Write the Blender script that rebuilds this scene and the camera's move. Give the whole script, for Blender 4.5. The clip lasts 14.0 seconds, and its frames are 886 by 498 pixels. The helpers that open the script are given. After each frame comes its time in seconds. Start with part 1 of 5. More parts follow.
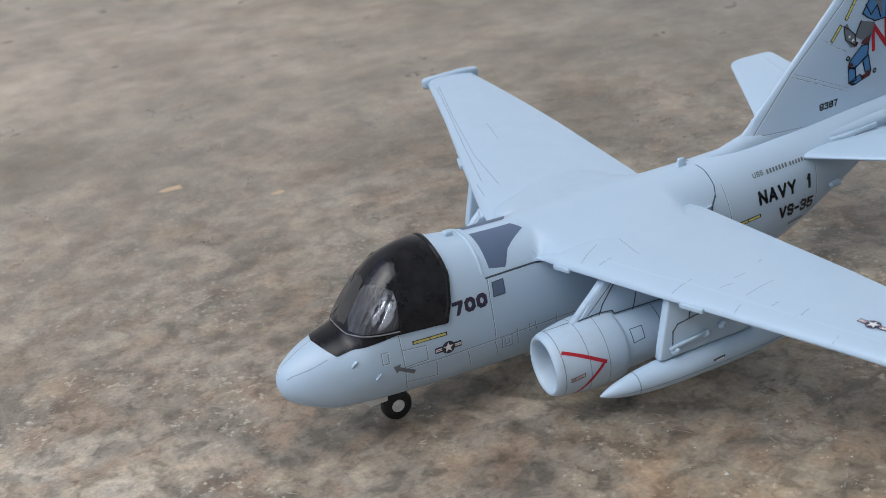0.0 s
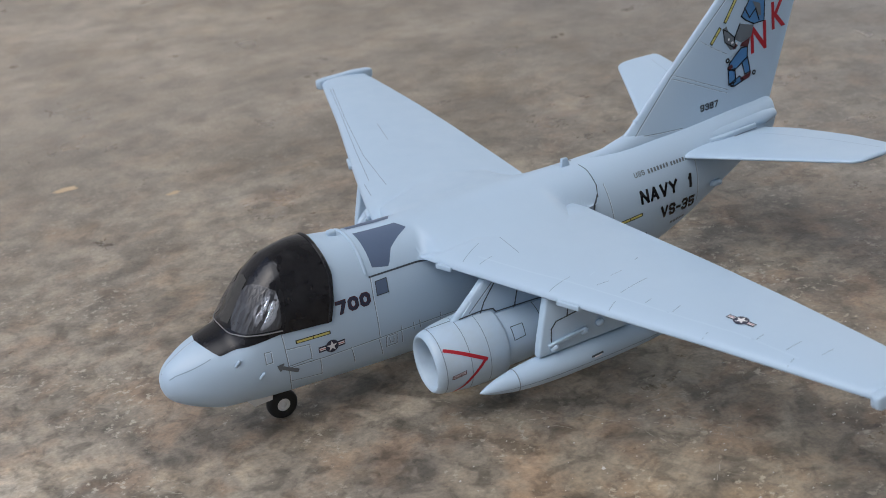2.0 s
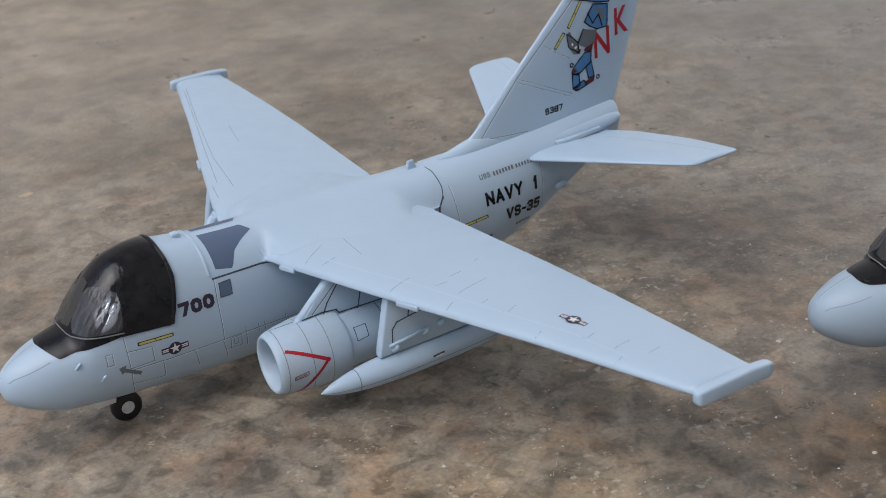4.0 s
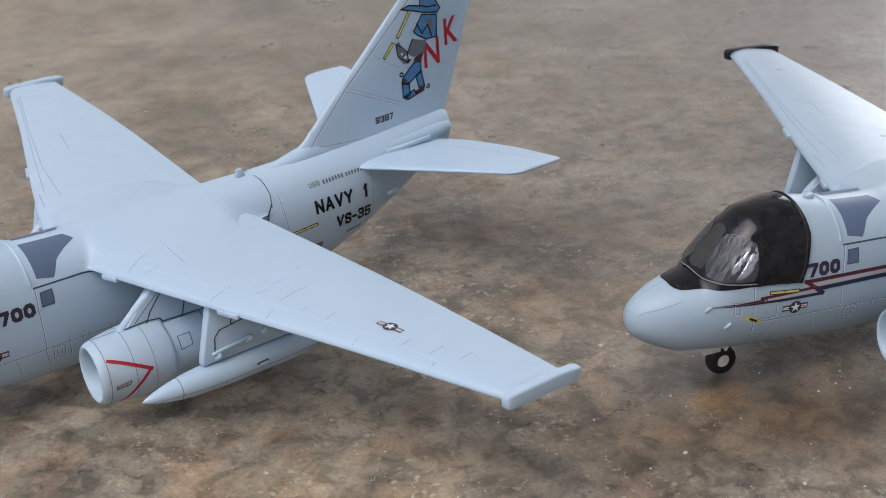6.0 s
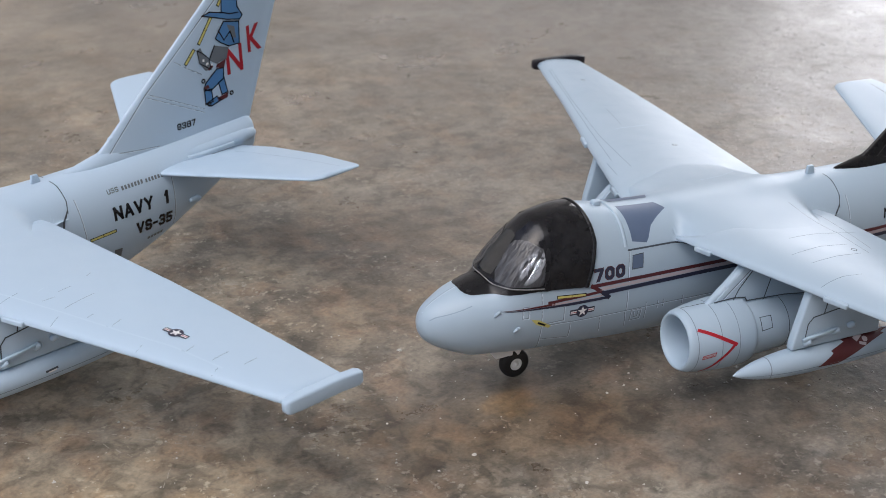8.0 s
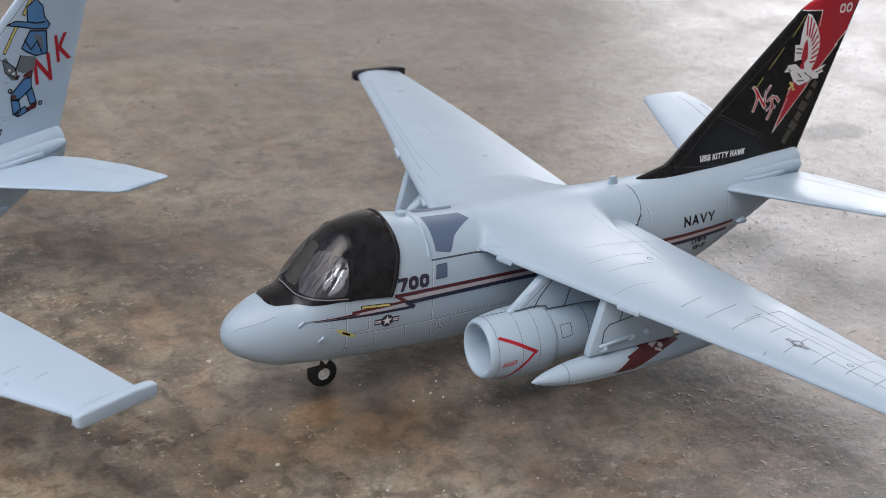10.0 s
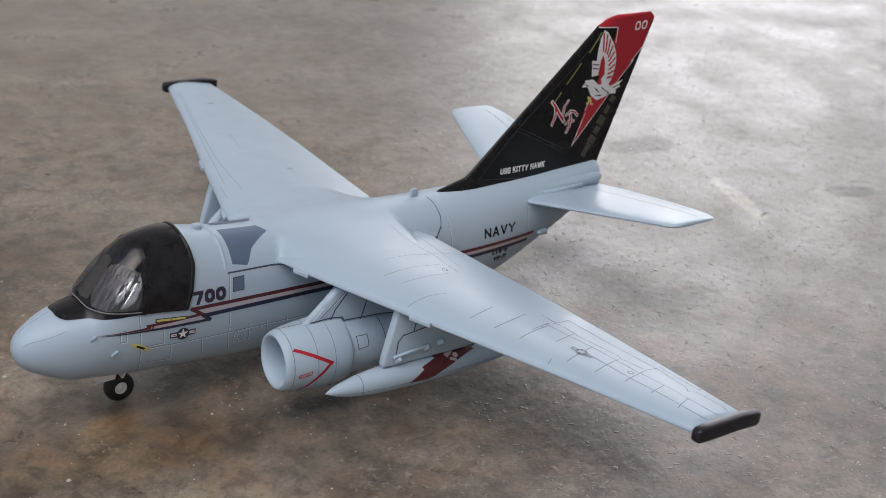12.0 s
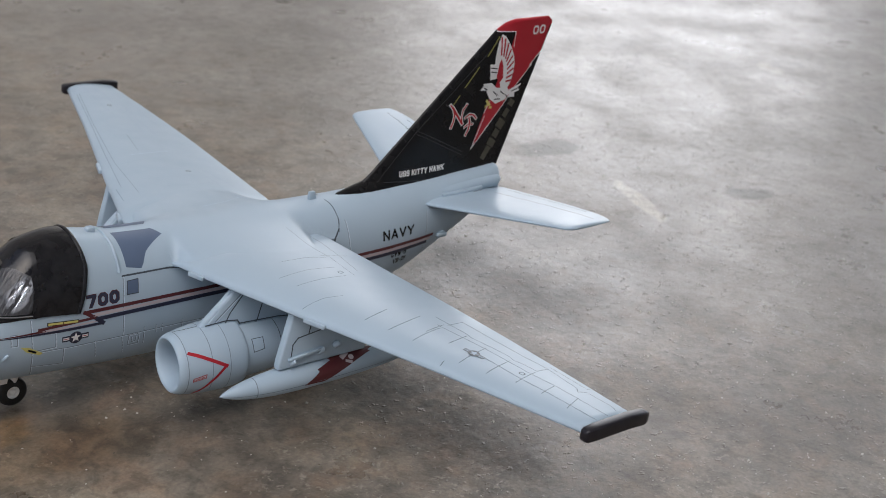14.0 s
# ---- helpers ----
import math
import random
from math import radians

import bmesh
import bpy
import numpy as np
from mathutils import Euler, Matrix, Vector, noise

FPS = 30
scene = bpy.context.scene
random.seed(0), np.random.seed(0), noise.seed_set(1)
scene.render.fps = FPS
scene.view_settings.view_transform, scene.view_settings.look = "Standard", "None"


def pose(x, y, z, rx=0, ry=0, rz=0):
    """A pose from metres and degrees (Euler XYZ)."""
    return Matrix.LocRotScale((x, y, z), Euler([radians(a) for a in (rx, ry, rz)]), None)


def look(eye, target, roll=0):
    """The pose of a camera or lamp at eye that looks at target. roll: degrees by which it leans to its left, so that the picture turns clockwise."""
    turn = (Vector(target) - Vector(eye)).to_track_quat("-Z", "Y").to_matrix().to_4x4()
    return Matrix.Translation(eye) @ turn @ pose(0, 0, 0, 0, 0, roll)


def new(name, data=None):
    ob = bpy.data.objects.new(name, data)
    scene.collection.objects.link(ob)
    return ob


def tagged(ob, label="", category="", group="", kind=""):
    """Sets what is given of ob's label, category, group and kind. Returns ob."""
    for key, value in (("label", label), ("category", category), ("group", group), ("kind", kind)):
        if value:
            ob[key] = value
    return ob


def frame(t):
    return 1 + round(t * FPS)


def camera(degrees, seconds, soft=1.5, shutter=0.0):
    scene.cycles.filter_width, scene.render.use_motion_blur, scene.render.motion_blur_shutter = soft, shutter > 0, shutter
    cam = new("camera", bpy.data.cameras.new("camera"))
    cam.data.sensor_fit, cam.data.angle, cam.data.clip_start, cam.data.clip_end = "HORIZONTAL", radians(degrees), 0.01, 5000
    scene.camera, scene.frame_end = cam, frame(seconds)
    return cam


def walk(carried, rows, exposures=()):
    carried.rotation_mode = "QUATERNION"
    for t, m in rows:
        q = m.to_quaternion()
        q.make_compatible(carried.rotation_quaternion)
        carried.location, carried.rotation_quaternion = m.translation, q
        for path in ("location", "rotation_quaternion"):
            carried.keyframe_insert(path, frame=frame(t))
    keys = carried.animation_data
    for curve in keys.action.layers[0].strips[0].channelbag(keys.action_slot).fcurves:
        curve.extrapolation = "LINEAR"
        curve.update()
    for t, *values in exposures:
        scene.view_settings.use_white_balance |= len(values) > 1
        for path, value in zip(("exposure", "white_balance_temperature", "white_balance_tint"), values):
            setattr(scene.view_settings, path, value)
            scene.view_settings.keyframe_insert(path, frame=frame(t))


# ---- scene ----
cam = camera(34.33, 14.0, soft=0.8)
cam.data.dof.use_dof, cam.data.dof.focus_distance, cam.data.dof.aperture_fstop = True, 0.205, 60
PATH = [
    (0, pose(-0.04201, -0.16502, 0.10898, 64.468, 6.949, -26.881)),
    (0.5, pose(-0.04089, -0.16596, 0.10897, 64.413, 6.914, -27.160)),
    (1, pose(-0.04007, -0.16701, 0.10888, 64.322, 6.639, -27.975)),
    (1.5, pose(-0.03911, -0.16810, 0.10887, 64.284, 6.251, -28.797)),
    (2, pose(-0.03780, -0.16927, 0.10892, 64.191, 5.844, -29.723)),
    (2.5, pose(-0.03669, -0.17062, 0.10890, 64.075, 5.360, -30.992)),
    (3, pose(-0.03553, -0.17179, 0.10906, 63.981, 4.910, -31.931)),
    (5.5, pose(-0.02960, -0.17847, 0.11000, 63.795, 2.696, -37.093)),
    (6, pose(-0.02801, -0.18028, 0.11032, 63.809, 2.189, -38.239)),
    (6.5, pose(-0.02645, -0.18214, 0.11050, 63.839, 1.636, -39.387)),
    (7, pose(-0.02538, -0.18362, 0.11088, 63.807, 1.030, -40.695)),
    (7.5, pose(-0.02371, -0.18581, 0.11083, 63.906, 0.410, -42.051)),
    (10, pose(-0.01713, -0.19519, 0.11244, 64.378, -2.186, -48.243)),
    (10.5, pose(-0.01584, -0.19762, 0.11301, 64.582, -2.770, -49.728)),
    (11, pose(-0.01481, -0.19945, 0.11328, 64.776, -3.282, -50.947)),
    (11.5, pose(-0.01379, -0.20152, 0.11379, 64.943, -3.812, -52.249)),
    (12, pose(-0.01294, -0.20308, 0.11407, 65.089, -4.358, -53.527)),
    (12.5, pose(-0.01227, -0.20479, 0.11456, 65.210, -4.831, -54.616)),
    (13, pose(-0.01154, -0.20620, 0.11475, 65.348, -5.230, -55.579)),
    (13.5, pose(-0.01126, -0.20684, 0.11490, 65.422, -5.489, -56.195)),
    (14, pose(-0.01131, -0.20690, 0.11486, 65.422, -5.530, -56.360)),
]
# the clip's own exposure and white balance drift a little on the way
walk(cam, PATH, [(0.0, 0.02, 5780, 8), (3.0, -0.14, 5930, 10), (7.0, 0.12, 6080, 11), (10.0, 0.08, 6220, 12), (11.0, -0.03, 6280, 12), (14.0, -0.16, 6180, 10)])

# ---- overcast daylight round a covered forecourt ----
SUN_ELEVATION, SUN_AZIMUTH = radians(58), radians(-160)
world = bpy.data.worlds.new("overcast_sky")
scene.world = world
world.use_nodes = True
wn, wl = world.node_tree.nodes, world.node_tree.links
sky = wn.new("ShaderNodeTexSky")
sky.sky_type, sky.sun_disc = "NISHITA", False
sky.sun_elevation, sky.sun_rotation = SUN_ELEVATION, radians(90) - SUN_AZIMUTH
sky.air_density, sky.dust_density = 1.0, 4.0
wl.new(sky.outputs["Color"], wn["Background"].inputs["Color"])
wn["Background"].inputs["Strength"].default_value = 0.15

sun = new("sun", bpy.data.lights.new("sun", "SUN"))
sun.data.energy, sun.data.angle, sun.data.color = 1.5, radians(60), (1.0, 0.98, 0.96)
sun_way = Vector((math.cos(SUN_AZIMUTH) * math.cos(SUN_ELEVATION), math.sin(SUN_AZIMUTH) * math.cos(SUN_ELEVATION), math.sin(SUN_ELEVATION)))
sun.matrix_world = look(sun_way * 5, (0, 0, 0))

# daylight that comes in through the doorway in the east wall
door_light = new("doorway_daylight", bpy.data.lights.new("doorway_daylight", "AREA"))
door_light.data.shape, door_light.data.size, door_light.data.size_y = "RECTANGLE", 1.1, 2.2
door_light.data.energy, door_light.data.color = 31, (1.0, 0.95, 0.915)
door_light.matrix_world = look((3.05, 1.25, 1.12), (0.0, 1.25, 1.12))

# fill lamp added in the second opening to brighten the floor's east side
side_light = new("east_fill_lamp", bpy.data.lights.new("east_fill_lamp", "AREA"))
side_light.data.shape, side_light.data.size, side_light.data.size_y = "RECTANGLE", 1.4, 2.2
side_light.data.energy, side_light.data.color = 13, (1.0, 0.97, 0.94)
side_light.matrix_world = look((3.05, -0.2, 1.12), (0.0, -0.2, 1.12))


# ---- materials ----
def material(name):
    m = bpy.data.materials.new(name)
    m.use_nodes = True
    return m, m.node_tree.nodes, m.node_tree.links, m.node_tree.nodes["Principled BSDF"]


def ramp(nodes, links, source, stops):
    r = nodes.new("ShaderNodeValToRGB")
    while len(r.color_ramp.elements) < len(stops):
        r.color_ramp.elements.new(0.5)
    for e, (at, c) in zip(r.color_ramp.elements, stops):
        e.position, e.color = at, (*c, 1) if len(c) == 3 else c
    links.new(source, r.inputs["Fac"])
    return r.outputs["Color"]


def noise_at(nodes, links, scale, detail=4.0, rough=0.55, stretch=(1, 1, 1), turn=0.0, warp=0.0):
    co = nodes.new("ShaderNodeTexCoord")
    mp = nodes.new("ShaderNodeMapping")
    mp.inputs["Scale"].default_value = stretch
    mp.inputs["Rotation"].default_value = (0, 0, turn)
    links.new(co.outputs["Object"], mp.inputs["Vector"])
    tx = nodes.new("ShaderNodeTexNoise")
    tx.inputs["Scale"].default_value, tx.inputs["Detail"].default_value = scale, detail
    tx.inputs["Roughness"].default_value, tx.inputs["Distortion"].default_value = rough, warp
    links.new(mp.outputs["Vector"], tx.inputs["Vector"])
    return tx.outputs["Fac"]


def mix(nodes, links, fac, a, b, way="MIX"):
    x = nodes.new("ShaderNodeMix")
    x.data_type, x.blend_type = "RGBA", way
    for sock, v in ((x.inputs["Factor"], fac), (x.inputs["A"], a), (x.inputs["B"], b)):
        if isinstance(v, (int, float)):
            sock.default_value = v
        elif isinstance(v, tuple):
            sock.default_value = (*v, 1)
        else:
            links.new(v, sock)
    return x.outputs["Result"]


def bump(nodes, links, height, strength, distance, below=None):
    b = nodes.new("ShaderNodeBump")
    b.inputs["Strength"].default_value, b.inputs["Distance"].default_value = strength, distance
    links.new(height, b.inputs["Height"])
    if below:
        links.new(below, b.inputs["Normal"])
    return b.outputs["Normal"]


def paint(name, color, rough=0.42, wear=0.10, gloss=0.5, grime=None):
    """Sprayed model paint: fine grain, faint handling marks, slightly uneven sheen."""
    m, n, l, p = material(name)
    dirt = grime or tuple(c * 0.72 for c in color)
    big = ramp(n, l, noise_at(n, l, 160, 5), [(0.35, (0, 0, 0)), (0.75, (wear * 2.2,) * 3)])
    fine = ramp(n, l, noise_at(n, l, 1500, 3), [(0.4, (0, 0, 0)), (0.8, (wear,) * 3)])
    c = mix(n, l, big, color, dirt)
    c = mix(n, l, fine, c, tuple(min(1, v * 1.12) for v in color))
    l.new(c, p.inputs["Base Color"])
    r = ramp(n, l, noise_at(n, l, 260, 4), [(0.3, (rough - 0.07,) * 3), (0.7, (rough + 0.08,) * 3)])
    l.new(r, p.inputs["Roughness"])
    p.inputs["Specular IOR Level"].default_value = gloss
    l.new(bump(n, l, noise_at(n, l, 2600, 2), 0.12, 0.00004), p.inputs["Normal"])
    return m


GREY = (0.425, 0.545, 0.665)
m_grey = paint("pale_grey_paint", GREY, 0.36, 0.02)
# second jet's grey, darkened and dulled to offset the strong east light
m_greyer = paint("darker_grey_paint", (0.37, 0.467, 0.555), 0.35, 0.03, 0.36)
m_stained = paint("stained_grey_paint", GREY, 0.38, 0.16, grime=(0.36, 0.35, 0.29))
m_line = paint("panel_wash", (0.06, 0.075, 0.095), 0.6)
m_faint = paint("engraved_line", (0.19, 0.23, 0.275), 0.55)
m_finseam = paint("black_fin_seam", (0.03, 0.03, 0.032), 0.4)
m_ghost = paint("olive_ghost_marking", (0.062, 0.058, 0.042), 0.45)
m_dimyellow = paint("dim_yellow_decal", (0.24, 0.22, 0.06), 0.45)
# pale paint for the edge highlights drawn beside engraved seams
m_seam_glint = paint("painted_seam_glint", (0.60, 0.71, 0.81), 0.4)
m_dash = paint("dash_line", (0.26, 0.335, 0.415), 0.5)
m_shallow = paint("shallow_line", (0.355, 0.455, 0.555), 0.5)
# pale paint for the slat's painted highlight and for pale wing streaks
m_pale_line = paint("highlight_and_pale_streak", (0.455, 0.575, 0.69), 0.34, 0.02)
m_crumb = paint("cement_crumb", (0.58, 0.56, 0.52), 0.75, 0.5)
m_black = paint("black_paint", (0.010, 0.010, 0.012), 0.26, 0.05, 0.3)
m_finblack = paint("gloss_black_decal", (0.007, 0.007, 0.008), 0.24, 0.04, 0.25)
m_red = paint("red_decal", (0.38, 0.016, 0.028), 0.35, 0.1, 0.35)
m_maroon = paint("dark_red_decal", (0.085, 0.015, 0.019), 0.4)
m_navy = paint("navy_decal", (0.022, 0.024, 0.05), 0.4)
m_white = paint("white_decal", (0.75, 0.75, 0.75), 0.4)
m_yellow = paint("yellow_decal", (0.58, 0.53, 0.16), 0.4)
m_blue = paint("blue_decal", (0.07, 0.20, 0.42), 0.4)
m_dgrey = paint("dark_grey_decal", (0.13, 0.15, 0.17), 0.45)
m_window = paint("slate_window_decal", (0.095, 0.135, 0.215), 0.4)
m_pink = paint("faded_pink_decal", (0.50, 0.44, 0.46), 0.4)
m_tyre = paint("black_tyre", (0.014, 0.014, 0.014), 0.6)
m_hub = paint("pale_hub", (0.80, 0.80, 0.78), 0.45)
m_intake = paint("intake_grey", (0.34, 0.37, 0.42), 0.5)
m_pod = paint("black_pod", (0.012, 0.011, 0.016), 0.3, 0.12, 0.4, grime=(0.022, 0.021, 0.026))


def smoky_glass():
    m, n, l, p = material("smoky_canopy")
    c = ramp(n, l, noise_at(n, l, 500, 4), [(0.4, (0.008, 0.008, 0.010)), (0.8, (0.02, 0.02, 0.022))])
    l.new(c, p.inputs["Base Color"])
    r = ramp(n, l, noise_at(n, l, 330, 3), [(0.4, (0.07,) * 3), (0.75, (0.16,) * 3)])
    l.new(r, p.inputs["Roughness"])
    p.inputs["Specular IOR Level"].default_value = 0.34
    l.new(bump(n, l, noise_at(n, l, 420, 3), 0.45, 0.0002), p.inputs["Normal"])
    return m


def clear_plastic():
    """Thin clear plastic over the dark cockpit, its bright reflections painted in as silvery metallic streaks."""
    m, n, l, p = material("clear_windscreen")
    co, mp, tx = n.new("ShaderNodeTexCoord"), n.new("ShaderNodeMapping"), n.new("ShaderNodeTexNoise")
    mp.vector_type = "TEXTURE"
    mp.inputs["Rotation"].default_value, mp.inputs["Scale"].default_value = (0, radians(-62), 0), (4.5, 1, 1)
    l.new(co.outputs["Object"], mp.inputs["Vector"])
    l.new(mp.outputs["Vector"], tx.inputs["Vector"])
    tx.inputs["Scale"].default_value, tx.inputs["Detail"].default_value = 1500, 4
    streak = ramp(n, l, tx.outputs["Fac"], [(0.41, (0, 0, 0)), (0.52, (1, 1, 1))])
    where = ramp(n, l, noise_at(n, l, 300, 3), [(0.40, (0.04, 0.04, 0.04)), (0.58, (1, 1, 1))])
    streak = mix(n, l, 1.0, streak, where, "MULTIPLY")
    # the painted reflection is kept to a slanted oval on the pane
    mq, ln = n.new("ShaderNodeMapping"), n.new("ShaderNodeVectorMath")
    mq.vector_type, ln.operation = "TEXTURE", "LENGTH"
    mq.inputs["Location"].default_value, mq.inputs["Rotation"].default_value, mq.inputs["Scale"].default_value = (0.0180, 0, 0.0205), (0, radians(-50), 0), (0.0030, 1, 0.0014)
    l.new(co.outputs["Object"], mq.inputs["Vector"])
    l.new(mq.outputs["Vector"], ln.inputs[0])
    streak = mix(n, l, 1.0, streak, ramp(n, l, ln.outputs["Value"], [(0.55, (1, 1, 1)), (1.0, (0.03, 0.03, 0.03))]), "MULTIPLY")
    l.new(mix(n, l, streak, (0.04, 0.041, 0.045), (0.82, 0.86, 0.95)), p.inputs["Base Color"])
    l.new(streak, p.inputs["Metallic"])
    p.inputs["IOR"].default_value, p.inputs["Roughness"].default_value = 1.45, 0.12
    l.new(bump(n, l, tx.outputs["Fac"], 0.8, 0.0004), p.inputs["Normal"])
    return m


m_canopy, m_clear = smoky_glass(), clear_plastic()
m_front = paint("front_glass", (0.045, 0.044, 0.042), 0.1, 0.5)


# floor stains and broad tone patches; the wide pale far one paints in glare
PATCHES_AND_GLARE = [(-30, 15, 34, 16, -40, (1.30, 1.32, 1.34)), (99, -68, 26, 16, -35, (0.68, 0.66, 0.64)), (52, -46, 26, 13, -36, (1.24, 1.19, 1.09)), (40, 8, 30, 12, -30, (1.06, 1.02, 0.95)), (106, -66, 5, 4, 0, (1.35, 1.22, 1.0)), (118, -28, 26, 16, 20, (0.82, 0.80, 0.78)),
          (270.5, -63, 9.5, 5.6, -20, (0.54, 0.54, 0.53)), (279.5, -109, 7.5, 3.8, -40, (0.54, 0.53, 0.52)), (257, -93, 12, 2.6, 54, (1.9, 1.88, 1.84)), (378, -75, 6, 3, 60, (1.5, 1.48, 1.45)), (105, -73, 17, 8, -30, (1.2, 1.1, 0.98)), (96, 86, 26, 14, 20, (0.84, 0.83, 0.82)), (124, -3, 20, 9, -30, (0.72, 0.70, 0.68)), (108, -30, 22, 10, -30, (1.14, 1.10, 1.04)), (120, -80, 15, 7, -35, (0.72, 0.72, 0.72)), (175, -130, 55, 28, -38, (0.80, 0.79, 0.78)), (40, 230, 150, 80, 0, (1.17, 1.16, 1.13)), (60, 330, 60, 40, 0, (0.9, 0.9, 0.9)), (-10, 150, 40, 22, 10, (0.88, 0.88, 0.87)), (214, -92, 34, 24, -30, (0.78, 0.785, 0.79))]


def concrete():
    """Old trowelled cement: tan and grey-brown stains, dark mottles, pale scuffs; a greyer, smoother bay towards the east."""
    m, n, l, p = material("worn_cement_floor")
    base = ramp(n, l, noise_at(n, l, 38, 9, 0.6, warp=0.4), [(0.30, (0.182, 0.158, 0.128)), (0.45, (0.232, 0.203, 0.164)), (0.56, (0.280, 0.246, 0.198)), (0.70, (0.35, 0.314, 0.258))])
    ochre = ramp(n, l, noise_at(n, l, 64, 7, 0.62), [(0.51, (0, 0, 0)), (0.68, (0.45,) * 3)])
    rust = ramp(n, l, noise_at(n, l, 105, 6, 0.6, turn=1.7, warp=0.3), [(0.48, (0, 0, 0)), (0.62, (0.60,) * 3)])
    col = mix(n, l, ochre, base, (0.28, 0.205, 0.125))
    soot = ramp(n, l, noise_at(n, l, 115, 7, 0.6, turn=0.4, warp=0.2), [(0.38, (0.62, 0.62, 0.62)), (0.49, (0.90, 0.90, 0.90)), (0.56, (1.05, 1.05, 1.04)), (0.66, (1.15, 1.14, 1.12))])
    calm = mix(n, l, 0.45, mix(n, l, 0.6, base, col), soot, "MULTIPLY")
    col = mix(n, l, rust, col, (0.275, 0.19, 0.128))
    col = mix(n, l, 0.8, col, soot, "MULTIPLY")
    # dark mottles of two sizes with soft, uneven edges
    mott = ramp(n, l, noise_at(n, l, 205, 6, 0.58, turn=0.6, warp=0.5), [(0.40, (0.54, 0.54, 0.53)), (0.48, (0.90, 0.90, 0.90)), (0.56, (1.09, 1.08, 1.06)), (0.66, (1.30, 1.26, 1.20))])
    col = mix(n, l, 0.9, col, mott, "MULTIPLY")
    spots = ramp(n, l, noise_at(n, l, 430, 3, 0.5, turn=2.1, warp=0.6), [(0.31, (0.62, 0.61, 0.60)), (0.45, (1, 1, 1))])
    col = mix(n, l, 0.9, col, spots, "MULTIPLY")
    # pale flaked cement film, in few clusters
    where = ramp(n, l, noise_at(n, l, 55, 4, 0.6, turn=1.1), [(0.49, (0, 0, 0)), (0.57, (1, 1, 1))])
    flake = ramp(n, l, noise_at(n, l, 700, 5, 0.65, turn=0.55), [(0.56, (0, 0, 0)), (0.62, (0.75,) * 3)])
    flake = mix(n, l, 1.0, flake, where, "MULTIPLY")
    scuff = ramp(n, l, noise_at(n, l, 120, 9, 0.7, turn=0.75), [(0.60, (0, 0, 0)), (0.68, (0.35,) * 3)])
    worn = mix(n, l, scuff, col, (0.36, 0.33, 0.275))
    worn = mix(n, l, flake, worn, (0.44, 0.405, 0.335))
    pits = ramp(n, l, noise_at(n, l, 820, 3, 0.6), [(0.25, (0.45, 0.44, 0.43)), (0.32, (1, 1, 1))])
    worn = mix(n, l, 1.0, worn, pits, "MULTIPLY")
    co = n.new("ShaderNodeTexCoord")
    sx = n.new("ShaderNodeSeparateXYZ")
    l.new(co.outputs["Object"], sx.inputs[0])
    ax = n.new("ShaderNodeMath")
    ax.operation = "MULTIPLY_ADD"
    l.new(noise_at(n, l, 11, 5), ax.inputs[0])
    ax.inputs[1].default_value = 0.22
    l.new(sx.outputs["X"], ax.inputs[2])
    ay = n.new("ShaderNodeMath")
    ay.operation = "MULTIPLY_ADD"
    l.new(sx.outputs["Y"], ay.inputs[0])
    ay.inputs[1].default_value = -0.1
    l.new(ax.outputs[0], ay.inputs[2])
    # texture faded out on the floor behind to look soft from the camera: only broad soft stains there
    by = n.new("ShaderNodeMath")
    by.operation = "MULTIPLY_ADD"
    l.new(noise_at(n, l, 45, 5), by.inputs[0])
    by.inputs[1].default_value = 0.09
    l.new(sx.outputs["Y"], by.inputs[2])
    worn = mix(n, l, ramp(n, l, by.outputs[0], [(0.06, (0, 0, 0)), (0.19, (0.9, 0.9, 0.9))]), worn, calm)
    side = ramp(n, l, ay.outputs[0], [(0.21, (0, 0, 0)), (0.39, (0.95, 0.95, 0.95))])
    pale = ramp(n, l, noise_at(n, l, 46, 7, 0.6, turn=0.9, warp=0.3), [(0.3, (0.145, 0.134, 0.117)), (0.5, (0.195, 0.181, 0.161)), (0.72, (0.262, 0.248, 0.226))])
    pale = mix(n, l, 0.85, pale, ramp(n, l, noise_at(n, l, 300, 6, 0.6, warp=0.4), [(0.40, (0.72, 0.71, 0.69)), (0.46, (0.97, 0.97, 0.97)), (0.60, (1.06, 1.06, 1.06)), (0.64, (1.26, 1.26, 1.25))]), "MULTIPLY")
    col = mix(n, l, side, worn, pale)
    # brightness put into the floor colour by position: paler west, darker between the bays
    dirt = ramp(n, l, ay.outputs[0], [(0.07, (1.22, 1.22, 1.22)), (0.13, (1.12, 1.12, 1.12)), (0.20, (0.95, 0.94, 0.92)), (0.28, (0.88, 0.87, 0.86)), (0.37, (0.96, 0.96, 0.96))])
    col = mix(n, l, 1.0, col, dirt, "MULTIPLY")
    # stains and tone patches with ragged edges, far glare painted in: x, y, half sizes in mm, turn, tint
    sheen = (0.5, 0.5, 0.5)
    for cx, cy, rx, ry, turn, tint in PATCHES_AND_GLARE:
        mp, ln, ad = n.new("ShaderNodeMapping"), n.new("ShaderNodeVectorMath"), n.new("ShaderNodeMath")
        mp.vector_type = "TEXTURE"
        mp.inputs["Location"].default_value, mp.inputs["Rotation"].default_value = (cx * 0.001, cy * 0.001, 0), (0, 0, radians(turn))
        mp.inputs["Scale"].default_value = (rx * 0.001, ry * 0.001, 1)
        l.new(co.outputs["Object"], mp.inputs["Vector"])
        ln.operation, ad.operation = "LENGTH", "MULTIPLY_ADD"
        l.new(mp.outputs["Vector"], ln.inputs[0])
